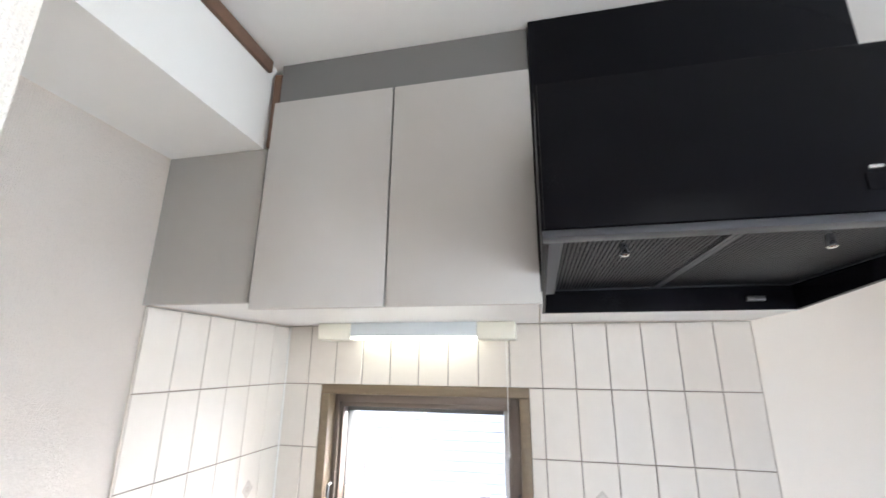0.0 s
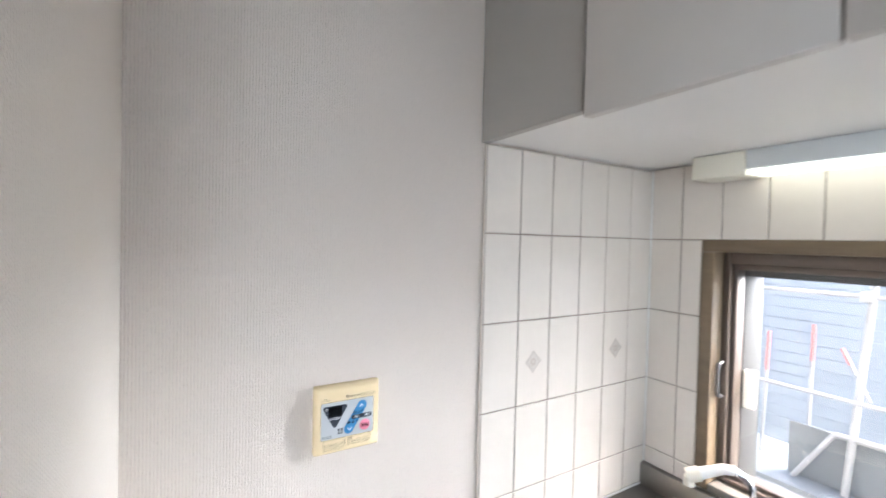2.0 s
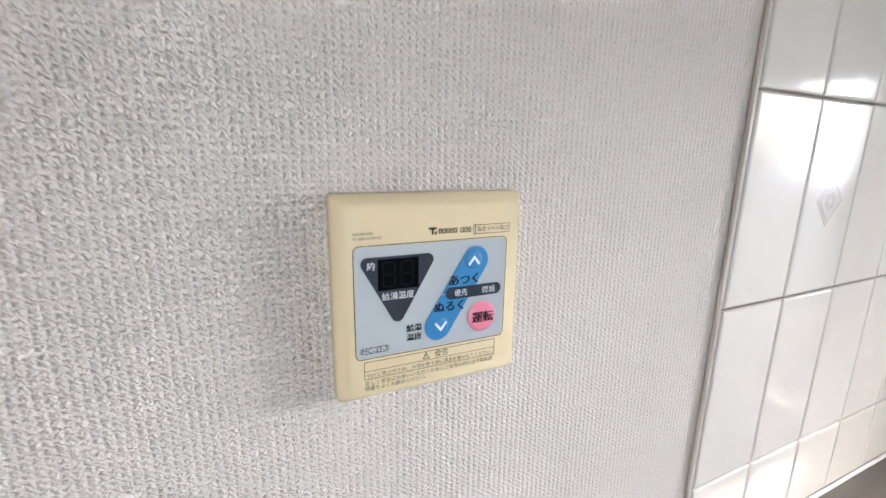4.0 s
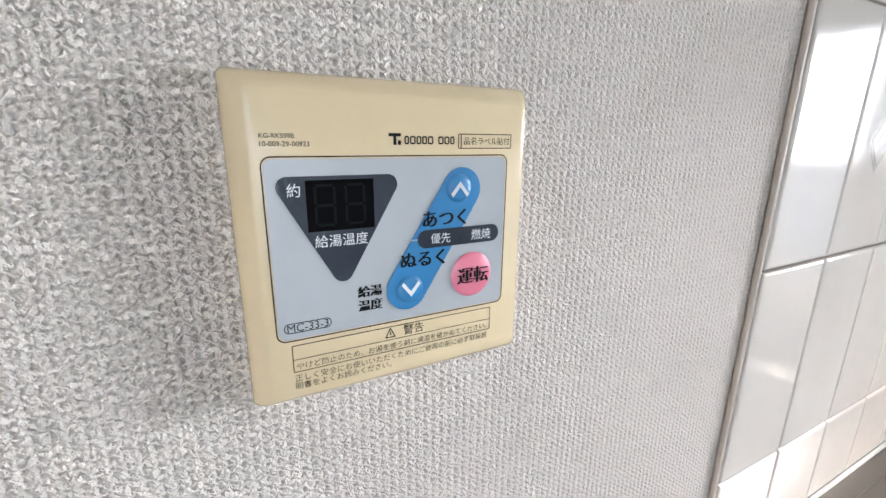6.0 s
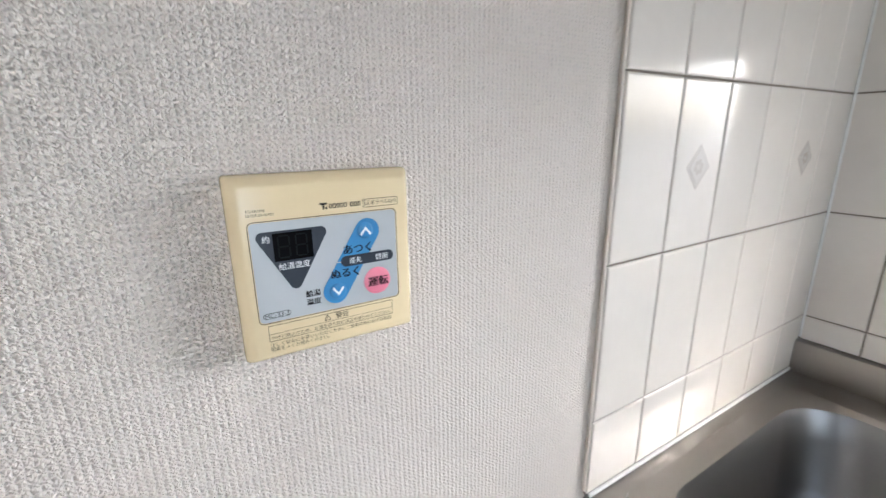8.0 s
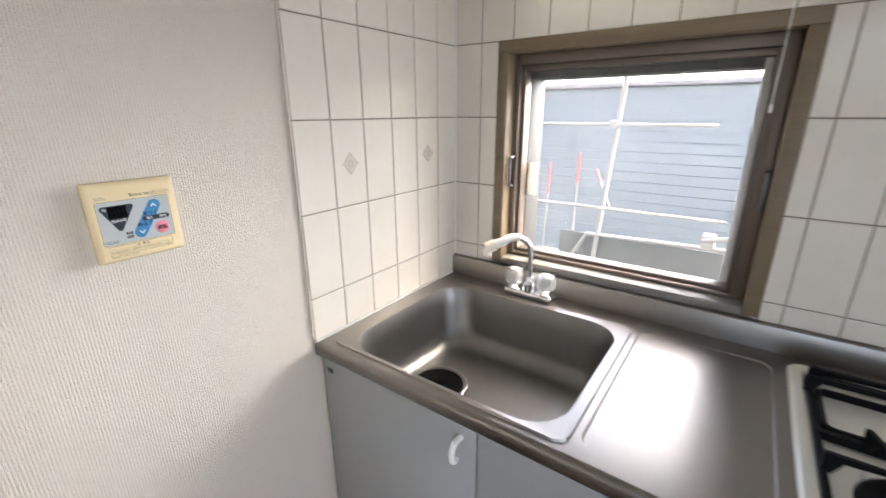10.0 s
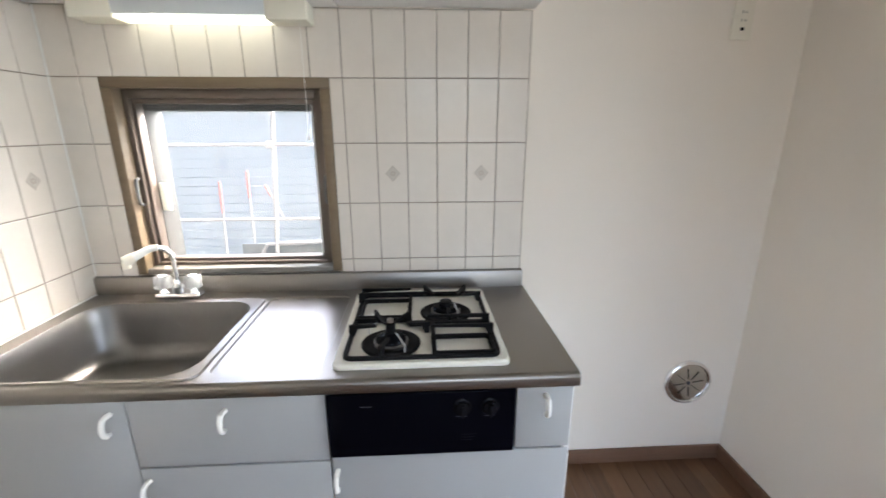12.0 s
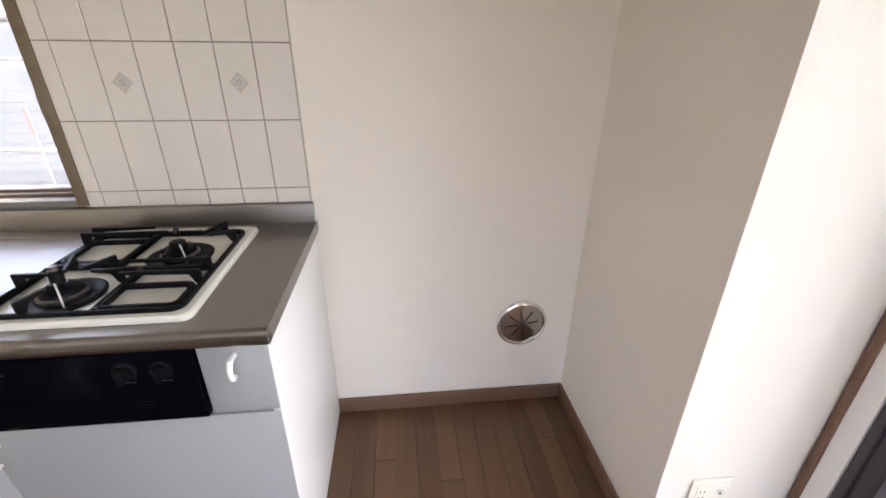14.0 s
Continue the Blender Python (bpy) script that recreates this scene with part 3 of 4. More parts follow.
# ---- tap ----
FX, FY = 0.310, -0.062
tap = thing("tap", (FX, FY, TOP), "chrome mixer tap with two clear knobs and swivel spout", "tap")
part("base", merged(boxed(FX - 0.075, FX + 0.075, FY - 0.022, FY + 0.022, TOP + 0.001, TOP + 0.022, bevel=0.008, seg=3),
                    lathe(bmesh.new(), [(0.020, 0), (0.020, 0.034), (0.014, 0.042), (0.012, 0.055)], (FX, FY, TOP + 0.01), seg=24)), M_CHROME, tap)
for s in (-1, 1):
    kx = FX + s * 0.050
    part("stem", lathe(bmesh.new(), [(0.016, 0), (0.013, 0.012), (0.010, 0.02)], (kx, FY, TOP + 0.02), seg=20), M_CHROME, tap)
    kb = bmesh.new()
    prof = [(0.020, 0.0), (0.026, 0.006), (0.026, 0.034), (0.022, 0.042), (0.010, 0.043)]
    rings = []
    for r, h in prof:
        rings.append([kb.verts.new((kx + (r + (0.0022 if k % 4 < 2 else -0.0012)) * math.cos(2 * math.pi * k / 32), FY + (r + (0.0022 if k % 4 < 2 else -0.0012)) * math.sin(2 * math.pi * k / 32), TOP + 0.036 + h)) for k in range(32)])
    for a, b in zip(rings, rings[1:]):
        for k in range(32):
            kb.faces.new((a[k], a[(k + 1) % 32], b[(k + 1) % 32], b[k]))
    kb.faces.new(rings[0][::-1])
    kb.faces.new(rings[-1])
    knob = part("knob", kb, M_ACRYL, tap, "clear ribbed acrylic knob", smooth=30)
    part("cap", lathe(bmesh.new(), [(0.012, 0), (0.012, 0.003), (0.009, 0.004)], (kx, FY, TOP + 0.0795), seg=20), M_WHITE, knob)
sp = [(FX, FY, TOP + 0.05), (FX, FY, TOP + 0.13), (FX - 0.004, FY - 0.002, TOP + 0.155), (FX - 0.014, FY - 0.011, TOP + 0.175), (FX - 0.030, FY - 0.024, TOP + 0.186), (FX - 0.046, FY - 0.037, TOP + 0.186), (FX - 0.062, FY - 0.050, TOP + 0.178)]
spout = part("spout", tube(bmesh.new(), sp, 0.0082, 16), M_CHROME, tap, smooth=60)
sleeve = part("sleeve", tube(bmesh.new(), [sp[-3], sp[-2], (FX - 0.066, FY - 0.053, TOP + 0.175), (FX - 0.086, FY - 0.069, TOP + 0.164)], 0.012, 16, [0.0110, 0.0115, 0.0125, 0.0140]), M_WHITE, spout, "white plastic spout sleeve", smooth=60)
part("spray_head", merged(tube(bmesh.new(), [(FX - 0.082, FY - 0.066, TOP + 0.166), (FX - 0.103, FY - 0.083, TOP + 0.155)], 0.017, 18),
                          tube(bmesh.new(), [(FX - 0.099, FY - 0.080, TOP + 0.155), (FX - 0.099, FY - 0.080, TOP + 0.134)], 0.012, 16)), M_CREAM, spout, "yellowed plastic spray head")

# ---- gas hob ----
HX0, HX1, HY0, HY1 = 0.915, 1.350, -0.556, -0.072
HZ = TOP + 0.014
hob = thing("gas_hob", (1.13, -0.33, TOP), "two-burner gas hob with cream enamel top and black pan grate", "hob")


def hob_plate():
    bm = bmesh.new()
    levels = [((HX0, HX1, HY0, HY1, 0.022), TOP + 0.001), ((HX0 + 0.001, HX1 - 0.001, HY0 + 0.001, HY1 - 0.001, 0.022), HZ - 0.004), ((HX0 + 0.005, HX1 - 0.005, HY0 + 0.005, HY1 - 0.005, 0.020), HZ),
              ((HX0 + 0.022, HX1 - 0.022, HY0 + 0.022, HY1 - 0.022, 0.018), HZ), ((HX0 + 0.028, HX1 - 0.028, HY0 + 0.028, HY1 - 0.028, 0.016), HZ - 0.006)]
    loops = [[bm.verts.new((x, y, z)) for x, y in outline(*o)] for o, z in levels]
    for a, b in zip(loops, loops[1:]):
        for i in range(len(a)):
            bm.faces.new((a[i], a[(i + 1) % len(a)], b[(i + 1) % len(a)], b[i]))
    bm.faces.new(loops[-1])
    bm.faces.new(loops[0][::-1])
    return bm


part("top_plate", hob_plate(), M_ENAMEL, hob, "cream enamel top plate")
GX0, GX1, GY0, GY1 = 0.938, 1.330, -0.538, -0.118
GZ = HZ + 0.004


def bar(bm, a, b, w=0.011, z0=None, z1=None):
    """A flat bar between two points of the plan."""
    z0 = GZ - 0.006 if z0 is None else z0
    z1 = GZ + 0.008 if z1 is None else z1
    ax, ay, bx, by = *a, *b
    d = Vector((bx - ax, by - ay))
    n = Vector((-d.y, d.x)).normalized() * w / 2
    pts = [(ax + n.x, ay + n.y), (ax - n.x, ay - n.y), (bx - n.x, by - n.y), (bx + n.x, by + n.y)]
    return slab(bm, pts, lambda u, v, h: (u, v, h), z0, z1)


def fin(bm, a, b, rise=0.033, w=0.0072):
    """A pan support: upright at a, thin arm reaching to b."""
    ax, ay, bx, by = *a, *b
    d = Vector((bx - ax, by - ay))
    n = Vector((-d.y, d.x)).normalized() * w
    L = d.length
    d.normalize()
    prof = [(0, GZ), (0, GZ + rise), (L, GZ + rise), (L, GZ + rise - 0.007), (0.024, GZ + rise - 0.011), (0.013, GZ)]
    return slab(bm, prof, lambda u, v, h: (ax + d.x * u + n.x * h, ay + d.y * u + n.y * h, v), -0.5, 0.5)


grate = bmesh.new()
def loop_bar(bm, x0, x1, y0, y1, r, w, z0, z1):
    """A closed bar along a rounded rectangle, its top edges eased."""
    e = 0.002
    sect = ((0, z0), (0, z1 - e), (e, z1), (w - e, z1), (w, z1 - e), (w, z0))
    rings = [[bm.verts.new((x, y, z)) for x, y in outline(x0 + d, x1 - d, y0 + d, y1 - d, max(r - d, 0.004))] for d, z in sect]
    for a, b in zip(rings, rings[1:] + rings[:1]):
        for k in range(len(a)):
            bm.faces.new((a[k], a[(k + 1) % len(a)], b[(k + 1) % len(a)], b[k]))


loop_bar(grate, GX0, GX1, GY0, GY1, 0.026, 0.010, GZ - 0.008, GZ + 0.006)
loop_bar(grate, 1.158, GX1 - 0.011, GY0 + 0.011, -0.428, 0.020, 0.010, GZ - 0.004, GZ + 0.008)
loop_bar(grate, GX0 + 0.011, 1.104, -0.312, -0.176, 0.020, 0.010, GZ - 0.004, GZ + 0.008)
for a, b, w in (((1.098, GY1 - 0.006), (1.098, -0.34), 0.012), ((1.164, -0.345), (1.164, GY0 + 0.006), 0.012), ((1.095, -0.350), (GX1 - 0.005, -0.350), 0.012), ((GX0 + 0.005, -0.322), (1.105, -0.322), 0.012)):
    bar(grate, a, b, w)
part("grate", grate, M_BLACKM, hob, "black cast iron pan grate")
fins = []
for a, b in (((0.940, -0.150), (1.100, -0.150)), ((0.934, -0.186), (1.150, -0.186)), ((1.325, -0.362), (1.150, -0.362)), ((1.327, -0.424), (1.158, -0.424)), ((0.939, -0.415), (1.012, -0.415)), ((1.155, -0.405), (1.092, -0.405)),
             ((1.000, -0.318), (1.035, -0.405)), ((1.100, -0.330), (1.062, -0.395)), ((1.030, -0.536), (1.050, -0.490)), ((1.145, -0.129), (1.175, -0.205)), ((1.280, -0.129), (1.245, -0.205)), ((1.324, -0.190), (1.262, -0.215)), ((1.215, -0.345), (1.210, -0.315))):
    part("pan_support", fin(bmesh.new(), a, b), M_BLACKM, hob)


def burner(x, y, pin):
    b = part("burner_pan", lathe(bmesh.new(), [(0.076, 0.0), (0.078, 0.005), (0.072, 0.008), (0.050, 0.004), (0.046, 0.001)], (x, y, HZ - 0.006), seg=40), M_BLACKM, hob, "black burner pan")
    part("burner_ring", lathe(bmesh.new(), [(0.044, 0), (0.046, 0.009), (0.041, 0.013), (0.034, 0.012)], (x, y, HZ - 0.004), seg=36), M_BURN, b, "worn metal burner ring")
    head = [(0.040, 0), (0.040, 0.010), (0.036, 0.016), (0.020, 0.026), (0.017, 0.027), (0.010, 0.028)] if pin else [(0.038, 0), (0.039, 0.012), (0.034, 0.019), (0.021, 0.021), (0.019, 0.027), (0.010, 0.029)]
    for dx, dy, hx, hy in ((-0.062, 0.052, 0.024, -0.022), (0.038, -0.056, -0.022, 0.026)) if pin else ((0.034, -0.048, -0.012, 0.014),):
        part("igniter", tube(bmesh.new(), [(x + dx, y + dy, HZ - 0.004), (x + dx, y + dy, HZ + 0.020), (x + dx + hx, y + dy + hy, HZ + 0.042)], 0.0019, 8), M_PIN, b, "thin metal igniter pin")
    part("burner_head", lathe(bmesh.new(), head, (x, y, HZ + 0.002), seg=36), M_BLACK, b, "black burner head")
    if pin:
        part("sensor", lathe(bmesh.new(), [(0.013, 0), (0.013, 0.030), (0.010, 0.032)], (x, y, HZ + 0.026), seg=20), M_BLACKM, b)
        part("sensor_tip", lathe(bmesh.new(), [(0.0085, 0), (0.0085, 0.008), (0.007, 0.009)], (x, y, HZ + 0.0585), seg=16), surf("dull_tip", (0.22, 0.18, 0.15), 0.35, metal=0.8), b, "dull brown metal sensor tip")
    else:
        part("cap", lathe(bmesh.new(), [(0.019, 0), (0.019, 0.006), (0.015, 0.008)], (x, y, HZ + 0.030), seg=24), M_BLACKM, b)


burner(1.052, -0.447, True)
burner(1.208, -0.262, False)

# ---- grill front below the hob ----
grill = thing("built_in_grill", (1.13, FRONT, 0.606), "black glass grill front with two knobs under the hob", "grill")
part("panel", boxed(0.9075, 1.3555, FRONT - 0.010, FRONT + 0.016, 0.607, 0.783, bevel=0.004, seg=3), M_BLACKG, grill)
part("case", boxed(0.925, 1.340, FRONT + 0.017, -0.10, 0.612, 0.775), M_BLACK, grill)
part("top_strip", boxed(0.912, 1.352, FRONT - 0.004, FRONT + 0.01, 0.7835, 0.789), M_RIM, grill)
for kx in (1.226, 1.293):
    k = part("knob", lathe(bmesh.new(), [(0.023, 0), (0.023, -0.003), (0.018, -0.005), (0.017, -0.013), (0.011, -0.015)], (kx, FRONT - 0.010, 0.741), "Y", 28), M_BLACK, grill, "round black knob")
    part("grip", boxed(kx - 0.005, kx + 0.005, FRONT - 0.034, FRONT - 0.0235, 0.725, 0.757, bevel=0.002), M_BLACK, k)
    part("mark", boxed(kx - 0.014, kx + 0.014, FRONT - 0.0106, FRONT - 0.0095, 0.713, 0.7145), M_RIM, grill, "small grey print")
part("mark", boxed(0.985, 1.012, FRONT - 0.0106, FRONT - 0.0095, 0.748, 0.7505), M_RIM, grill, "small grey print")
for r in range(3):
    part("mark", boxed(1.225, 1.262 - 0.005 * r, FRONT - 0.0106, FRONT - 0.0095, 0.662 - 0.008 * r, 0.6630 - 0.008 * r), M_FILTER, grill, "small grey print")

# ---- wall cabinets ----
UF = -0.628
wallcab = thing("wall_cabinet", (0.595, -0.3, 1.713), "grey two-door wall cabinet with pale underside", "cabinet")
part("body", boxed(0.276, 0.893, UF + 0.020, -0.008, 1.733, 2.215), M_WHITEL, wallcab, "pale cabinet body")
part("edge_strip", boxed(0.2755, 0.293, UF + 0.010, UF + 0.0195, 2.10, 2.300), M_TRIM, wallcab, "brown edge strip")
for x0, x1 in ((0.292, 0.593), (0.597, 0.896)):
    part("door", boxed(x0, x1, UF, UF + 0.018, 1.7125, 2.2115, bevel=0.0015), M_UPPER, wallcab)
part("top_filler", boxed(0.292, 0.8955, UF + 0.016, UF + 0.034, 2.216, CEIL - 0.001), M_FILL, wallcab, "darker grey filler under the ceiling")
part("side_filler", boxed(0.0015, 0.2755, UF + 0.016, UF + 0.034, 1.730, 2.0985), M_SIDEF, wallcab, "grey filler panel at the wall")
part("bottom_filler", boxed(0.0015, 0.2755, UF + 0.0345, -0.008, 1.733, 1.748), M_WHITEL, wallcab, "pale underside board")

# ---- range hood ----
hood = thing("range_hood", (1.2, -0.4, 1.735), "black range hood with mesh filters over the hob", "range hood")
X0, X1, HF = 0.899, 1.500, -0.818
side = [(HF, 1.778), (-0.245, 1.7365), (-0.245, 2.02), (HF, 2.02)]
for x in (X0, X1 - 0.010):
    part("side_panel", slab(bmesh.new(), side, lambda u, v, h: (x + h, u, v), 0.0, 0.010), M_BLACK, hood)
part("front_panel", boxed(X0 + 0.004, X1, HF - 0.012, HF - 0.0005, 1.788, 2.025, bevel=0.003), M_BLACK, hood, "glossy black front panel")
part("top_panel", boxed(X0 + 0.0105, X1 - 0.0105, HF, -0.245, 2.005, 2.02), M_BLACK, hood)
part("back_panel", boxed(X0 + 0.0105, X1 - 0.0105, -0.257, -0.245, 1.737, 2.004), M_BLACK, hood)
part("duct_cover", boxed(0.898, 1.478, -0.632, -0.002, 2.027, CEIL - 0.001, bevel=0.002), M_BLACK, hood, "black duct cover up to the ceiling")
part("rear_box", boxed(X0, X1, -0.244, -0.008, 1.7365, 2.02), M_WHITEL, hood, "pale box behind the hood")
rim = merged(boxed(X0 + 0.001, X1, HF - 0.010, HF + 0.022, 1.776, 1.7875, bevel=0.002), boxed(X0 + 0.0105, X1 - 0.0105, HF + 0.022, HF + 0.045, 1.790, 1.7995))
part("rim", rim, M_RIM, hood, "grey metal lower rim")
part("side_rim", slab(bmesh.new(), [(HF + 0.02, 1.7865), (-0.46, 1.7545), (-0.46, 1.80), (HF + 0.02, 1.80)], lambda u, v, h: (X0 + h, u, v), 0.0102, 0.0285), M_RIM, hood, "grey metal lower rim")
part("edge_board", boxed(0.8965, 0.8985, UF + 0.0, -0.25, 1.7125, 1.7330), M_WHITEL, hood)
for fx0, fx1, nm in ((0.928, 1.1835, "filter"), (1.1845, 1.485, "filter")):
    f = part(nm, merged(boxed(fx0, fx1, HF + 0.046, HF + 0.066, 1.794, 1.802), boxed(fx0, fx1, -0.275, -0.259, 1.794, 1.802), boxed(fx0, fx0 + 0.007, HF + 0.066, -0.275, 1.794, 1.802), boxed(fx1 - 0.007, fx1, HF + 0.066, -0.275, 1.794, 1.802),
                         boxed(fx0, fx1, HF + 0.046, -0.259, 1.806, 1.810)), M_RIM, hood, "grey perforated grease filter")
    sl = bmesh.new()
    n = int((fx1 - fx0 - 0.016) / 0.0075)
    for k in range(n):
        x = fx0 + 0.009 + k * 0.0075
        box(sl, x, x + 0.0040, HF + 0.066, -0.275, 1.7955, 1.800)
    for k in range(62):
        y = HF + 0.07 + k * 0.0075
        box(sl, fx0 + 0.007, fx1 - 0.007, y, y + 0.0040, 1.7956, 1.8002)
    part("mesh", sl, M_FILTER, f, smooth=None)
for kx in (1.020, 1.285):
    part("clip", merged(tube(bmesh.new(), [(kx, HF + 0.062, 1.80), (kx, HF + 0.062, 1.775)], 0.004, 10), lathe(bmesh.new(), [(0.0035, 0.012), (0.0060, 0.009), (0.0070, -0.002), (0.0070, -0.006), (0.005, -0.008)], (kx, HF + 0.062, 1.770), seg=18)), M_CHROME, hood, "small metal filter clip")
part("screw", lathe(bmesh.new(), [(0.006, 0), (0.006, -0.004), (0.003, -0.005)], (1.19, HF + 0.012, 1.786), seg=14), M_CHROME, hood)
part("switch_plate", boxed(1.292, 1.33, HF - 0.0145, HF - 0.012, 1.815, 1.838, bevel=0.001), M_BLACK, hood)
part("switch", boxed(1.296, 1.312, HF - 0.0165, HF - 0.012, 1.842, 1.847, bevel=0.001), M_CHROME, hood, "small silver switch")
part("lamp_lens", boxed(1.385, 1.425, -0.266, -0.257, 1.757, 1.770, bevel=0.002), M_LATCH, hood, "small hood lamp lens")

# ---- cabinet lamp ----
lampo = thing("under_cabinet_lamp", (0.495, -0.06, 1.733), "slim fluorescent lamp lit under the wall cabinet", "lamp")
for x0, x1 in ((0.168, 0.284), (0.704, 0.822)):
    part("end_cap", boxed(x0, x1, -0.100, -0.012, 1.678, 1.7325, bevel=0.004, seg=3), M_LAMPEND, lampo, "cream end cap")
part("cover", boxed(0.2845, 0.7035, -0.098, -0.012, 1.690, 1.7325, bevel=0.002), M_LAMPGREY, lampo, "grey plastic front cover")
part("diffuser", boxed(0.286, 0.702, -0.090, -0.014, 1.681, 1.6895, bevel=0.002), M_TUBE, lampo, "glowing diffuser")
cord = part("pull_cord", tube(bmesh.new(), [(0.790, -0.060, 1.68), (0.7905, -0.060, 1.55), (0.789, -0.060, 1.36)], 0.0011, 6), M_WHITE, lampo, "thin white pull cord")
part("cord_end", lathe(bmesh.new(), [(0.002, 0.008), (0.0035, 0.004), (0.0035, -0.006), (0.002, -0.009)], (0.789, -0.060, 1.352), seg=12), M_WHITE, cord)

# ---- water heater remote control ----
RY, RZ, RW, RH, RD = -0.963, 1.130, 0.120, 0.122, 0.0175
remote = thing("heater_remote", (0, RY + RW / 2, RZ), "yellowed beige water heater remote with blue and pink buttons", "remote control")


def P(u, v, h):
    return (h, RY + RW * u, RZ + RH * v)


def face(u, v, h):
    """A place on the printed front."""
    return P(0.090 + 0.955 * (u - 0.090), 0.500 + 0.955 * (v - 0.492), h)


bm = bmesh.new()
levels = [(0.0, 0.0005, 0.02), (0.0, 0.0085, 0.02), (0.05, 0.0103, 0.022), (0.22, 0.0128, 0.024), (0.50, 0.0152, 0.026), (0.80, 0.0169, 0.028), (1.0, RD, 0.028)]
loops = [[bm.verts.new(P(u, v, h)) for u, v in outline(0.058 * i, 1 - 0.042 * i, 0.045 * i, 1 - 0.058 * i, r, 5)] for i, h, r in levels]
for a, b in zip(loops, loops[1:]):
    for k in range(len(a)):
        bm.faces.new((a[k], a[(k + 1) % len(a)], b[(k + 1) % len(a)], b[k]))
bm.faces.new(loops[-1])
bm.faces.new(loops[0][::-1])
part("case", bm, M_BEIGE, remote, smooth=40)


def plate(name, pts, h0, h1, material, parent, label=""):
    return part(name, slab(bmesh.new(), pts, face, RD + h0, RD + h1), material, parent, label, smooth=None)


def hull(circles, n=10):
    """The outline round some circles of the plan, each (u, v, r)."""
    pts = [(u + r * math.cos(2 * math.pi * k / (4 * n)), v + r * math.sin(2 * math.pi * k / (4 * n))) for u, v, r in circles for k in range(4 * n)]
    pts = sorted(set(pts))
    def half(seq):
        out = []
        for p in seq:
            while len(out) > 1 and (out[-1][0] - out[-2][0]) * (p[1] - out[-2][1]) - (out[-1][1] - out[-2][1]) * (p[0] - out[-2][0]) <= 1e-9:
                out.pop()
            out.append(p)
        return out[:-1]
    return half(pts) + half(pts[::-1])


def frame_line(name, u0, u1, v0, v1, r, w, h, material, parent):
    bm = bmesh.new()
    a, b = outline(u0, u1, v0, v1, r, 5), outline(u0 + w, u1 - w, v0 + w, v1 - w, max(r - w, 0.002), 5)
    la, lb = [bm.verts.new(face(u, v, RD + h)) for u, v in a], [bm.verts.new(face(u, v, RD + h)) for u, v in b]
    for k in range(len(a)):
        bm.faces.new((la[k], la[(k + 1) % len(a)], lb[(k + 1) % len(a)], lb[k]))
    return part(name, bm, material, parent, smooth=None)


def lettering(text, u0, u1, v, material, parent, h, strokes=1):
    """Words in the built-in font, fitted between u0 and u1 with their middle at v."""
    fc = bpy.data.curves.new("words", "FONT")
    fc.body = text
    fc.resolution_u = 3
    ob = new("words", fc)
    bpy.context.view_layer.update()
    me = bpy.data.meshes.new_from_object(ob.evaluated_get(bpy.context.evaluated_depsgraph_get()))
    bpy.data.objects.remove(ob)
    co = np.empty(len(me.vertices) * 3)
    if not len(co):
        return None
    me.vertices.foreach_get("co", co)
    co = co.reshape(-1, 3)
    lo, hi = co.min(0), co.max(0)
    s = 0.955 * (u1 - u0) * RW / (hi[0] - lo[0])
    _, y0, z0 = face(u0, v, 0)
    for vert in me.vertices:
        p = vert.co
        vert.co = (RD + h, y0 + (p.x - lo[0]) * s, z0 + (p.y - (lo[1] + hi[1]) / 2) * s)
    if strokes > 1:
        bold = bmesh.new()
        for k in range(strokes):
            bold.from_mesh(me)
            me.transform(Matrix.Translation((0.00002, 0.0022 * RW, 0)))
        bold.to_mesh(me)
        bold.free()
    me.materials.clear()
    me.materials.append(material)
    ob = new("lettering", me)
    ob.parent = parent
    ob.matrix_parent_inverse = Matrix.Translation(-BASE.get(parent.name, Vector()))
    return ob


def capsule(a, b, r):
    return hull([(*a, r), (*b, r)])


sheet = plate("face_sheet", outline(0.088, 0.925, 0.216, 0.772, 0.025), 0.0, 0.0005, M_FACE, remote, "silver grey face sheet")
frame_line("outline", 0.080, 0.933, 0.208, 0.780, 0.030, 0.004, 0.0002, M_BROWNINK, remote)
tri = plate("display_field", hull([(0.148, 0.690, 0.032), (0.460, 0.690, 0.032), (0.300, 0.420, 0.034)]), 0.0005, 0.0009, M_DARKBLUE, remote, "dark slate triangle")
plate("display", [(0.199, 0.555), (0.410, 0.555), (0.410, 0.710), (0.199, 0.710)], 0.0009, 0.0011, M_LCD, tri, "black unlit display")
segs = bmesh.new()
for du in (0.218, 0.312):
    for u0, u1, v0, v1 in ((0.012, 0.062, 0.690, 0.698), (0.012, 0.062, 0.630, 0.638), (0.012, 0.062, 0.570, 0.578), (0.004, 0.012, 0.638, 0.690), (0.004, 0.012, 0.578, 0.630), (0.062, 0.070, 0.638, 0.690), (0.062, 0.070, 0.578, 0.630)):
        slab(segs, [(du + u0, v0), (du + u1, v0), (du + u1, v1), (du + u0, v1)], face, RD + 0.0011, RD + 0.0012)
tagged(part("digit_print", segs, M_SEG, tri, "unlit display segments", smooth=None), kind="stuff")
blue = plate("blue_key", capsule((0.737, 0.662), (0.522, 0.326), 0.076), 0.0005, 0.0010, M_BLUE, remote, "blue up and down key")
plate("split_line", [(0.510, 0.494), (0.575, 0.494), (0.575, 0.499), (0.510, 0.499)], 0.0010, 0.00115, M_FACE, blue)
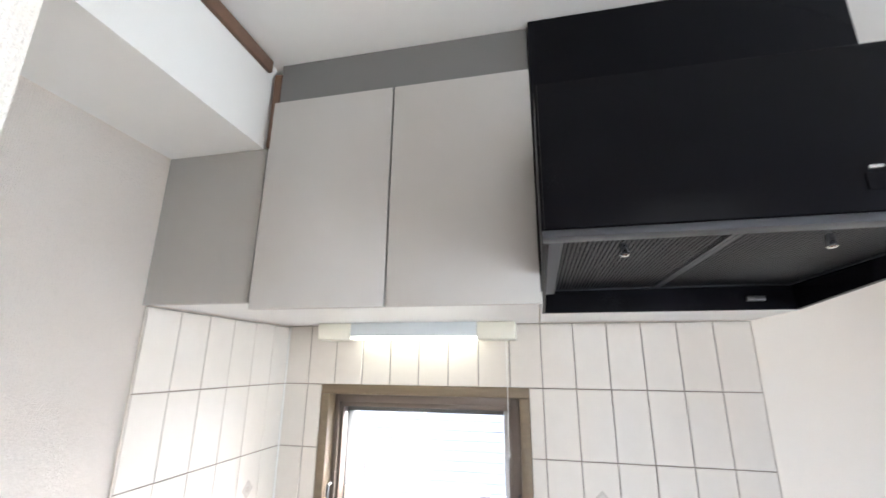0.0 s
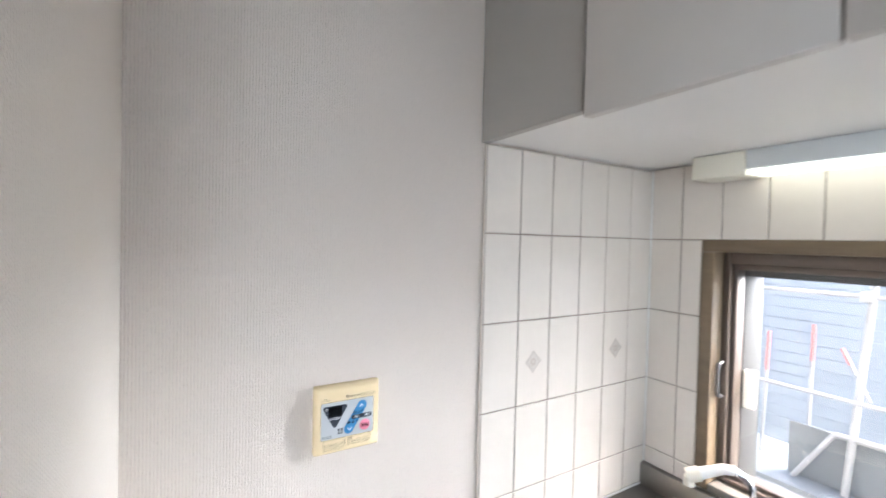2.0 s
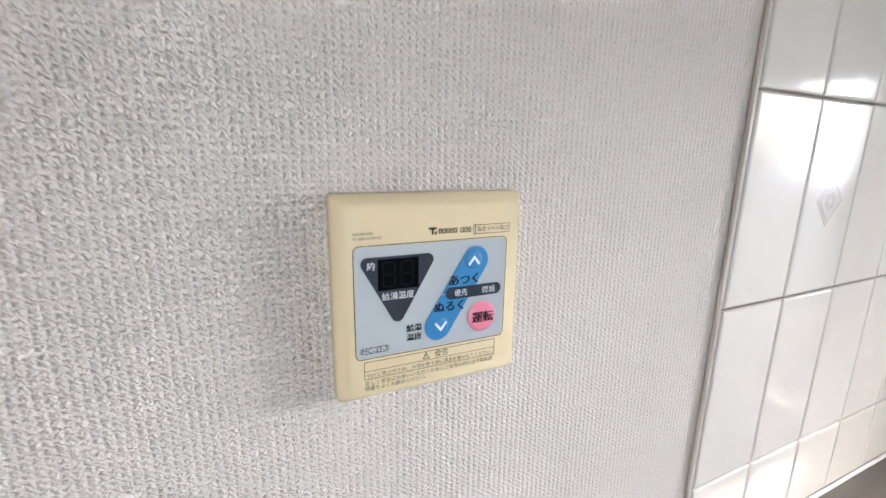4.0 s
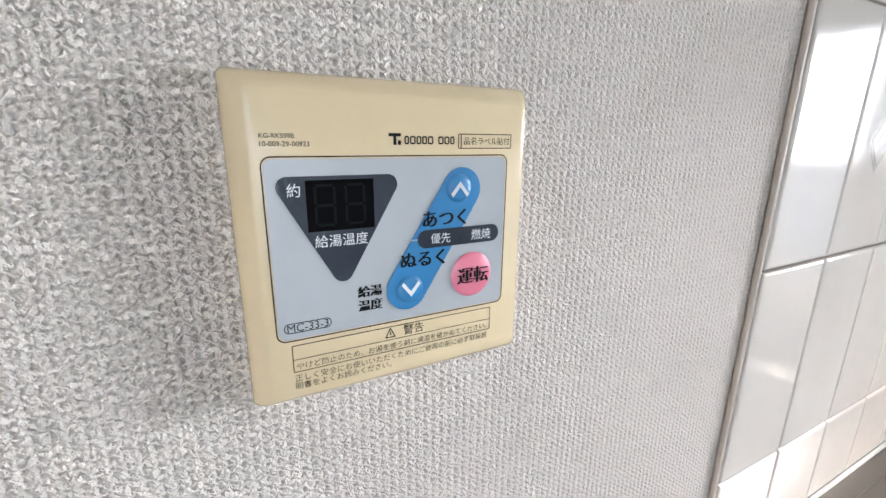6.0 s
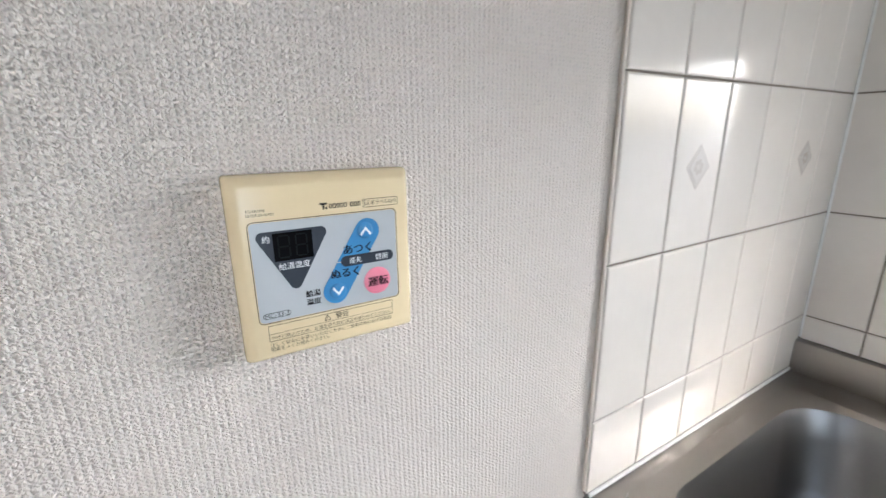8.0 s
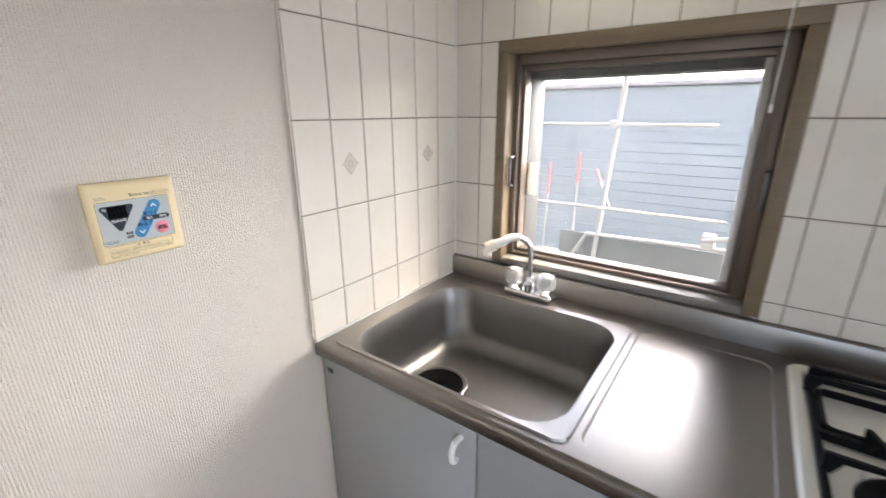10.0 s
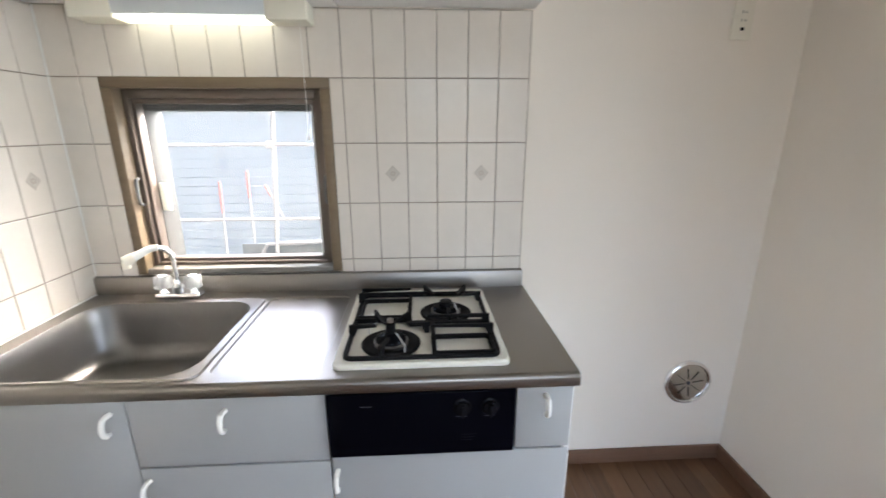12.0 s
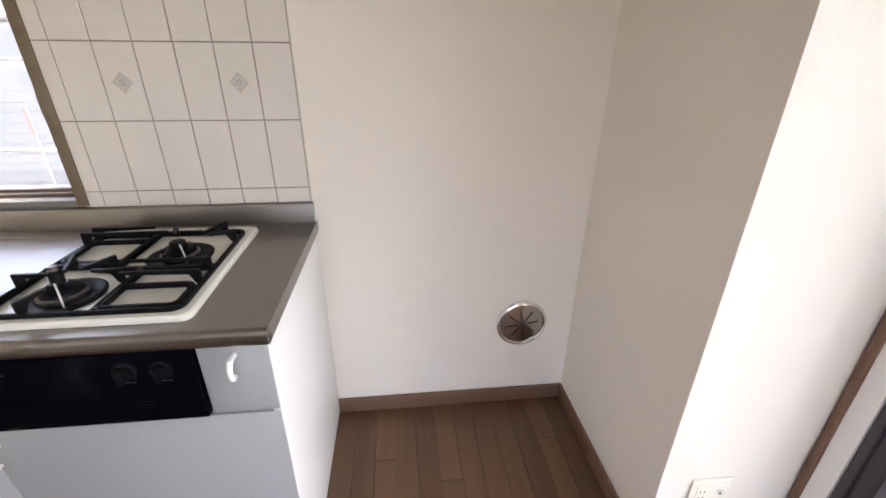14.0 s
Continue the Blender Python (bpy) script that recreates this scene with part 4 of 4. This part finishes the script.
for (u, v, s) in ((0.724, 0.667, 1), (0.533, 0.323, -1)):
    part("key_dome", lathe(bmesh.new(), [(0.0058, 0.0009), (0.0056, 0.0014), (0.0040, 0.0019), (0.0010, 0.0021)], face(u, v, RD), "X", 28), M_BLUE, blue, smooth=60)
    ch = bmesh.new()
    slab(ch, [(u - 0.036, v - s * 0.020), (u - 0.028, v - s * 0.030), (u, v + s * 0.004), (u, v + s * 0.024)][::s], face, RD + 0.0021, RD + 0.0023)
    slab(ch, [(u, v + s * 0.024), (u, v + s * 0.004), (u + 0.028, v - s * 0.030), (u + 0.036, v - s * 0.020)][::s], face, RD + 0.0021, RD + 0.0023)
    part("arrow", ch, M_PRINTW, blue, "white arrow", smooth=None)
bar_key = plate("status_bar", capsule((0.595, 0.496), (0.866, 0.496), 0.032), 0.0010, 0.0014, M_DARKBLUE, remote, "dark status bar")
pink = part("pink_key", lathe(bmesh.new(), [(0.0098, 0.0004), (0.0100, 0.0010), (0.0092, 0.0015), (0.0020, 0.0017)], face(0.785, 0.344, RD), "X", 40), M_PINK, remote, "round pink power key", smooth=60)
for words, u0, u1, v, m, parent, h in (
    ("約", 0.145, 0.184, 0.682, M_PRINTW, tri, 0.0010), ("給湯温度", 0.217, 0.386, 0.523, M_PRINTW, tri, 0.0010),
    ("あつく", 0.582, 0.752, 0.565, M_INK, blue, 0.0012), ("ぬるく", 0.497, 0.666, 0.428, M_INK, blue, 0.0012),
    ("優先", 0.612, 0.690, 0.496, M_PRINTW, bar_key, 0.0015), ("燃焼", 0.778, 0.862, 0.496, M_PRINTW, bar_key, 0.0015),
    ("運転", 0.720, 0.852, 0.343, M_INK, pink, 0.0019), ("給湯", 0.344, 0.426, 0.339, M_INK, sheet, 0.0006), ("温度", 0.344, 0.426, 0.290, M_INK, sheet, 0.0006),
    ("MC-33-3", 0.114, 0.243, 0.254, M_INK, sheet, 0.0006), ("警告", 0.508, 0.588, 0.170, M_BROWNINK, remote, 0.0002),
    ("やけど防止のため、お湯を使う前に湯温を確かめてください。", 0.133, 0.866, 0.119, M_BROWNINK, remote, 0.0002),
    ("正しく安全にお使いいただくためにご使用の前に必ず取扱説", 0.125, 0.869, 0.078, M_BROWNINK, remote, 0.0002),
    ("明書をよくお読みください。", 0.125, 0.458, 0.050, M_BROWNINK, remote, 0.0002), ("品名ラベル貼付", 0.746, 0.938, 0.826, M_BROWNINK, remote, 0.0002),
    ("KG-RK599B", 0.085, 0.180, 0.836, M_BROWNINK, remote, 0.0002), ("10-009-29-00923", 0.085, 0.221, 0.814, M_BROWNINK, remote, 0.0002),
):
    lettering(words, u0, u1, v, m, parent, h, 3 if m is M_INK and "-" not in words else 1)
frame_line("code_outline", 0.104, 0.253, 0.237, 0.271, 0.016, 0.003, 0.0006, M_INK, sheet)
frame_line("warning_box", 0.122, 0.882, 0.099, 0.194, 0.004, 0.003, 0.0002, M_BROWNINK, remote)
plate("warning_line", [(0.124, 0.142), (0.880, 0.142), (0.880, 0.144), (0.124, 0.144)], 0.0001, 0.0002, M_BROWNINK, remote)
frame_line("label_box", 0.722, 0.946, 0.800, 0.850, 0.004, 0.003, 0.0002, M_BROWNINK, remote)
plate("label_bar", [(0.733, 0.802), (0.736, 0.802), (0.736, 0.848), (0.733, 0.848)], 0.0001, 0.0002, M_BROWNINK, remote)
# maker's mark as plain shapes
plate("mark", [(0.468, 0.838), (0.510, 0.838), (0.510, 0.848), (0.468, 0.848)], 0.0001, 0.0002, M_INK, remote)
plate("mark", [(0.484, 0.812), (0.494, 0.812), (0.494, 0.838), (0.484, 0.838)], 0.0001, 0.0002, M_INK, remote)
plate("mark", [(0.500, 0.812), (0.510, 0.812), (0.510, 0.826), (0.500, 0.826)], 0.0001, 0.0002, M_INK, remote)
u = 0.522
for w in (0.016, 0.020, 0.017, 0.017, 0.020, 0.0, 0.020, 0.019, 0.016):
    if w:
        frame_line("mark", u, u + w, 0.814, 0.840, 0.006, 0.0045, 0.0002, M_INK, remote)
    u += (w or 0.012) + 0.0035
# warning triangle
tb = bmesh.new()
for a, b in (((0.440, 0.153), (0.458, 0.187)), ((0.458, 0.187), (0.476, 0.153)), ((0.476, 0.153), (0.440, 0.153)), ((0.458, 0.174), (0.458, 0.161))):
    d = Vector((b[0] - a[0], b[1] - a[1]))
    n = Vector((-d.y, d.x)).normalized() * 0.0018
    slab(tb, [(a[0] + n.x, a[1] + n.y), (a[0] - n.x, a[1] - n.y), (b[0] - n.x, b[1] - n.y), (b[0] + n.x, b[1] + n.y)], face, RD + 0.0001, RD + 0.0002)
part("warning_sign", tb, M_BROWNINK, remote, smooth=None)

# ---- outlets, vent, hook ----
def socket_plate(name, x, y, z, w, label, sockets, coax=False):
    t = thing(name, (x, y, z - 0.06), label, "power outlet")
    p = part("plate", boxed(x - w / 2, x + w / 2, y - 0.007, y - 0.0005, z - 0.060, z + 0.060, bevel=0.003, seg=3), M_CREAM, t)
    part("insert", boxed(x - w / 2 + 0.018, x + w / 2 - 0.018, y - 0.0085, y - 0.007, z - 0.040, z + 0.040, bevel=0.001), M_CREAM, t)
    for sx, sz in sockets:
        for dx, hh in ((-0.006, 0.0042), (0.006, 0.0035)):
            part("slot", boxed(x + sx + dx - 0.0011, x + sx + dx + 0.0011, y - 0.0089, y - 0.0080, z + sz - hh, z + sz + hh), M_RUBBER, t)
    if coax:
        part("aerial_socket", lathe(bmesh.new(), [(0.007, 0.0), (0.0065, -0.006), (0.0045, -0.007), (0.0045, -0.003), (0.001, -0.003)], (x + 0.027, y - 0.0085, z + 0.016), "Y", 20), M_CHROME, t, "metal aerial socket")
    else:
        part("earth_terminal", boxed(x - 0.006, x + 0.006, y - 0.0095, y - 0.0080, z - 0.032, z - 0.022, bevel=0.0006), M_RUBBER, t, "dark earth terminal")
    return t


socket_plate("power_outlet", 2.183, 0.0, 1.714, 0.070, "cream wall outlet high on the niche wall", ((0, 0.022), (0, -0.002)))
socket_plate("power_outlet", 2.556, FACE, 0.250, 0.112, "cream double outlet with aerial socket low on the wall", ((-0.022, 0.018), (-0.022, -0.006)), True)

vent = thing("wall_vent", (2.214, 0, 0.28), "round stainless wall vent with radial slits", "vent")
VC = (2.214, 0.0, 0.381)
part("rim", lathe(bmesh.new(), [(0.082, -0.001), (0.097, -0.001), (0.098, -0.008), (0.094, -0.015), (0.086, -0.017), (0.082, -0.013)], VC, "Y", 48, cap=False), M_CHROME, vent, "polished rim", smooth=50)
part("disc", lathe(bmesh.new(), [(0.0815, -0.002), (0.0815, -0.010), (0.05, -0.0125), (0.003, -0.0135)], VC, "Y", 48), M_POLISH, vent, smooth=50)
part("hub", lathe(bmesh.new(), [(0.008, -0.0130), (0.008, -0.0160), (0.004, -0.0175)], VC, "Y", 20), M_RIM, vent)
for k in range(8):
    a = 2 * math.pi * k / 8 + 0.15
    d, n = Vector((math.cos(a), math.sin(a))), Vector((-math.sin(a), math.cos(a))) * 0.0012
    q = [(VC[0] + d.x * r + n.x * s, VC[2] + d.y * r + n.y * s) for r, s in ((0.018, 1), (0.062, 1), (0.062, -1), (0.018, -1))]
    part("slit", slab(bmesh.new(), q, lambda u, v, h: (u, h, v), -0.0145, -0.0105), M_RUBBER, vent, smooth=None)

hook = thing("curtain_hook", (EAST - 0.012, -0.655, 0.92), "small cream curtain tieback hook on the window casing", "hook")
hb = bmesh.new()
tube(hb, [(EAST - 0.013, -0.655, 0.935), (EAST - 0.032, -0.655, 0.937), (EAST - 0.038, -0.655, 0.930), (EAST - 0.038, -0.655, 0.905), (EAST - 0.030, -0.655, 0.898), (EAST - 0.024, -0.655, 0.906)], 0.0045, 10)
part("hook_arm", hb, M_CREAM, hook)
part("hook_base", boxed(EAST - 0.0165, EAST - 0.0125, -0.668, -0.642, 0.895, 0.950, bevel=0.002), M_CREAM, hook)

# ---- outside ----
fixed("ground", boxed(-900, 900, 3.2, 1800, -3.4, -3.2), M_ASPH, "grey ground between the houses", "ground", smooth=None)
NY, NX, NT = 4.5, 0.80, 1.655
house = thing("neighbour_house", (-2, NY + 2, -3.2), "neighbouring house clad in blue-grey horizontal siding", "house")
part("wall", boxed(-9, NX - 0.02, NY + 0.02, NY + 7, -3.2, NT - 0.01), M_SIDING, house)
brd = bmesh.new()
pitch = 0.122
prof_n = int((NT + 1.2) / pitch)
for k in range(prof_n):
    z = NT - 0.05 - k * pitch
    slab(brd, [(NY + 0.018, z), (NY - 0.008, z), (NY - 0.012, z - pitch + 0.0045), (NY + 0.018, z - pitch + 0.0045)], lambda u, v, h: (h, u, v), -9, NX)
tagged(part("siding_boards", brd, M_SIDING, house, "blue-grey siding boards", smooth=None), kind="stuff")
part("corner_trim", boxed(NX - 0.03, NX + 0.02, NY - 0.03, NY + 0.03, -3.2, NT - 0.03), M_SIDING, house)
part("coping", boxed(-9, NX + 0.04, NY - 0.05, NY + 7, NT - 0.03, NT + 0.02, bevel=0.006), M_ROOF, house, "grey roof coping")
scaf = thing("scaffolding", (-0.05, 2.1, -3.2), "white-painted pipe scaffolding outside the window", "scaffolding")
for nm, a, b, r in (("upright", (-0.350, 2.1, -3.2), (0.003, 2.1, 1.75), 0.018), ("ledger", (-3.5, 2.08, 1.262), (0.575, 2.08, 1.258), 0.012), ("ledger", (-3.5, 2.08, 0.655), (0.713, 2.08, 0.653), 0.012),
                    ("ledger", (-0.17, 2.1, 0.435), (1.8, 2.1, 0.490), 0.016), ("brace", (-0.17, 2.1, 0.435), (-0.36, 2.1, 0.10), 0.014), ("brace", (0.60, 2.05, 0.52), (1.8, 2.05, 0.82), 0.016), ("upright", (-2.1, 2.1, -3.2), (-2.08, 2.1, 2.4), 0.024)):
    part(nm, tube(bmesh.new(), [a, b], r, 14), M_POLE, scaf, smooth=60)
part("coupler", merged(boxed(0.60, 0.68, 2.05, 2.15, 0.47, 0.56, bevel=0.012)), M_POLE, scaf)
part("coupler", boxed(-0.08, -0.02, 2.05, 2.13, 1.23, 1.29, bevel=0.01), M_POLE, scaf)
for a, b in (((-0.989, 2.3, 0.927), (-0.986, 2.3, 0.30)), ((-0.589, 2.3, 0.944), (-0.615, 2.3, 0.10)), ((-0.347, 2.3, 1.033), (-0.356, 2.3, 0.30)), ((-0.208, 2.3, 0.913), (-0.075, 2.3, 0.620))):
    mid = Vector(a).lerp(Vector(b), 0.32)
    p = part("post", tube(bmesh.new(), [mid, b], 0.010, 10), M_POLE, scaf, smooth=60)
    part("red_end", tube(bmesh.new(), [a, mid], 0.011, 10), M_RED, scaf, "red-taped pipe end", smooth=60)
part("plank", boxed(-3.5, 1.8, 1.95, 2.6, 0.07, 0.10), M_SHEET, scaf, "grey scaffold plank")
part("guard_sheet", boxed(-0.40, 2.4, 2.14, 2.15, -0.6, 0.425), M_SHEET, scaf, "grey scaffold guard sheet")
far = thing("far_house", (6, 22, -3.2), "distant house with a dull red roof", "house")
part("wall", boxed(1.45, 9, 20, 26, -3.2, 0.75), M_WHITEL, far)
part("roof", slab(bmesh.new(), [(19.6, 0.70), (23, 1.15), (26.4, 0.70)], lambda u, v, h: (h, u, v), 1.3, 9.2), M_REDROOF, far, "dull red roof", smooth=None)


def tree(x, y, h, r):
    t = thing("tree", (x, y, -3.2), "green leafy tree beyond the houses", "tree", "far trees")
    tr = tube(bmesh.new(), [(x, y, -3.2), (x + 0.1, y, -3.2 + h * 0.3), (x, y, -3.2 + h * 0.75)], 0.2, 10, [0.22, 0.16, 0.06])
    for k in range(5):
        a = k * 1.3
        tube(tr, [(x + 0.05, y, -3.2 + h * (0.4 + 0.06 * k)), (x + math.cos(a) * r * 0.7, y + math.sin(a) * r * 0.7, -3.2 + h * (0.65 + 0.05 * k))], 0.05, 6)
    part("trunk", tr, M_TRIM, t)
    cr = bmesh.new()
    for k in range(900):
        d = Vector((random.gauss(0, 1), random.gauss(0, 1), random.gauss(0, 1))).normalized() * random.uniform(0.45, 1.0) ** 0.5
        d *= 1 + 0.25 * noise.noise(d * 2.2 + Vector((x, y, 0)))
        c = Vector((x + d.x * r, y + d.y * r, -3.2 + h * 0.68 + d.z * h * 0.34))
        s = random.uniform(0.12, 0.28)
        e1, e2 = Vector((random.gauss(0, 1), random.gauss(0, 1), random.gauss(0, 1))).normalized() * s, Vector((random.gauss(0, 1), random.gauss(0, 1), random.gauss(0, 1))).normalized() * s
        cr.faces.new([cr.verts.new(p) for p in (c - e1, c + e2, c + e1, c - e2 * 0.6)])
    part("crown", cr, M_LEAF, t, smooth=None)


for x, y, h, r in ((2.2, 34, 5.6, 2.4), (5.5, 36, 6.0, 2.8), (9.5, 38, 6.4, 3.0)):
    tree(x, y, h, r)

# ---- tiles ----
grout_n = merged(boxed(0.0, WX0 + 0.002, -0.0035, -0.0002, 0.880, 1.733), boxed(WX1 - 0.002, TILE_X, -0.0035, -0.0002, 0.880, 1.733), boxed(WX0 + 0.002, WX1 - 0.002, -0.0035, -0.0002, WZ1 - 0.002, 1.733))
part("grout_bed", grout_n, M_GROUT, wall_north, "grey grout between the tiles")
part("grout_bed", boxed(0.0002, 0.0035, -0.600, -0.004, 0.825, 1.729), M_GROUT, wall_west, "grey grout between the tiles")
# sealant along the free edge of the tiling and round the steel top
part("sealant", boxed(0.0004, 0.0052, -0.6042, -0.6002, 0.832, 1.729, bevel=0.0012), M_CAULK, wall_west, "pale sealant bead")
part("sealant", boxed(0.0068, 0.0105, -0.598, -0.024, TOP + 0.0006, TOP + 0.0062, bevel=0.0012), M_WHITEL, wall_west, "white sealant bead")
part("sealant", boxed(TILE_X + 0.0003, TILE_X + 0.0036, -0.0050, -0.0004, 0.886, 1.733, bevel=0.001), M_CAULK, wall_north, "pale sealant bead")
part("sealant", boxed(0.0070, 0.0108, -0.0108, -0.0070, 0.890, 1.732, bevel=0.001), M_WHITEL, wall_north, "white sealant bead")
tile_meshes = {}


def tile(w, h, at, axis, parent):
    """One glazed tile, its middle at a point of the wall; alike tiles share a mesh."""
    key = (round(w, 4), round(h, 4), axis)
    if key not in tile_meshes:
        bm = bmesh.new()
        loops = []
        for ins, d in ((0.0, 0.0), (0.0, 0.0048), (0.0009, 0.0058), (0.0026, 0.0063)):
            c = [(-w / 2 + ins, -h / 2 + ins), (w / 2 - ins, -h / 2 + ins), (w / 2 - ins, h / 2 - ins), (-w / 2 + ins, h / 2 - ins)]
            loops.append([bm.verts.new((a, -d, b) if axis == "Y" else (d, a, b)) for a, b in c])
        for a, b in zip(loops, loops[1:]):
            for k in range(4):
                bm.faces.new((a[k], a[(k + 1) % 4], b[(k + 1) % 4], b[k]))
        bm.faces.new(loops[-1])
        tile_meshes[key] = mesh_from("tile", bm, M_TILE)
    ob = new("tile", tile_meshes[key])
    tilt = 0.10
    ob.matrix_basis = pose(*at, random.uniform(-tilt, tilt), random.uniform(-0.05, 0.05), random.uniform(-tilt, tilt))
    ob.parent = parent
    return ob


def motif(at, axis, parent):
    """A printed diamond with a small flower in the glaze."""
    for s, m, d in ((0.0255, M_MOTIF, 0.00655), (0.0235, M_MOTIF_L, 0.00675), (0.0205, M_MOTIF, 0.00695), (0.0190, M_MOTIF_L, 0.00715)):
        q = [(s, 0), (0, s * 1.08), (-s, 0), (0, -s * 1.08)]
        bm = slab(bmesh.new(), q, (lambda u, v, h: (at[0] + u, -h, at[2] + v)) if axis == "Y" else (lambda u, v, h: (h, at[1] + u, at[2] + v)), d - 0.0002, d)
        ob = part("tile_motif", bm, m, parent, "pale brown diamond motif", smooth=None)
    bm = bmesh.new()
    for k in range(6):
        a = math.pi * k / 3 + 0.3
        cx, cz = 0.0065 * math.cos(a), 0.0065 * math.sin(a)
        q = [(cx + 0.0036 * math.cos(t), cz + 0.0036 * math.sin(t)) for t in (2 * math.pi * j / 8 for j in range(8))]
        slab(bm, q, (lambda u, v, h: (at[0] + u, -h, at[2] + v)) if axis == "Y" else (lambda u, v, h: (h, at[1] + u, at[2] + v)), 0.00715, 0.0073)
    part("tile_motif", bm, M_MOTIF, parent, "pale brown diamond motif", smooth=None)


ROWS_Z = [0.885, 0.933, 1.133, 1.333, 1.534, 1.733]
J = 0.0026
for z0, z1 in zip(ROWS_Z, ROWS_Z[1:]):
    for k in range(6):
        y0 = -0.6 + 0.1 * k
        lo = 0.826 if (z0 < 0.9 and k == 0) else (0.8265 if z0 < 0.9 else z0)
        hi = 1.7285 if z1 > 1.7 else z1
        tile(0.1 - J - (0.004 if k == 5 else 0), hi - lo - J, (0.0002, y0 + 0.05 - (0.002 if k == 5 else 0), (lo + hi) / 2), "X", wall_west)
    cuts = [0.0065] + [TILE_X - 0.1 * k for k in range(14, -1, -1)]
    for x0, x1 in zip(cuts, cuts[1:]):
        spans = [(x0, x1)]
        if z1 < 1.54:
            spans = [(a, b) for a, b in ((x0, min(x1, WX0 + 0.0005)), (max(x0, WX1 - 0.0005), x1)) if b - a > 0.012]
        for a, b in spans:
            tile(b - a - J, z1 - z0 - J, ((a + b) / 2, -0.0002, (z0 + z1) / 2), "Y", wall_north)
for y in (-0.450, -0.150):
    motif((0, y, 1.233), "X", wall_west)
for x in (1.045, 1.345):
    motif((x, 0, 1.233), "Y", wall_north)

# ---- floor boards ----
board_meshes = {}
floor = bpy.data.objects["floor"]
W, L = 0.075, 0.909
col = 0
x = 0.0
while x < EAST - 0.001:
    w = min(W, EAST - x)
    y = 0.0
    first = L * ((0.37 * col) % 1.0) + 0.12
    while y > BACK + 0.01:
        l = min(first if y == 0.0 else L, y - BACK)
        key = (round(w, 4), round(l, 4))
        if key not in board_meshes:
            bm = bmesh.new()
            g = 0.0005
            loops = []
            for ins, z in ((g, -0.0115), (g, -0.0012), (g + 0.0011, 0.0)):
                loops.append([bm.verts.new(p) for p in ((-w / 2 + ins, -l / 2 + ins, z), (w / 2 - ins, -l / 2 + ins, z), (w / 2 - ins, l / 2 - ins, z), (-w / 2 + ins, l / 2 - ins, z))])
            for a, b in zip(loops, loops[1:]):
                for k in range(4):
                    bm.faces.new((a[k], a[(k + 1) % 4], b[(k + 1) % 4], b[k]))
            bm.faces.new(loops[-1])
            board_meshes[key] = mesh_from("floorboard", bm, M_FLOOR)
        ob = new("floorboard", board_meshes[key])
        ob.location = (x + w / 2, y - l / 2, 0)
        ob.parent = floor
        y -= l
    x += w
    col += 1
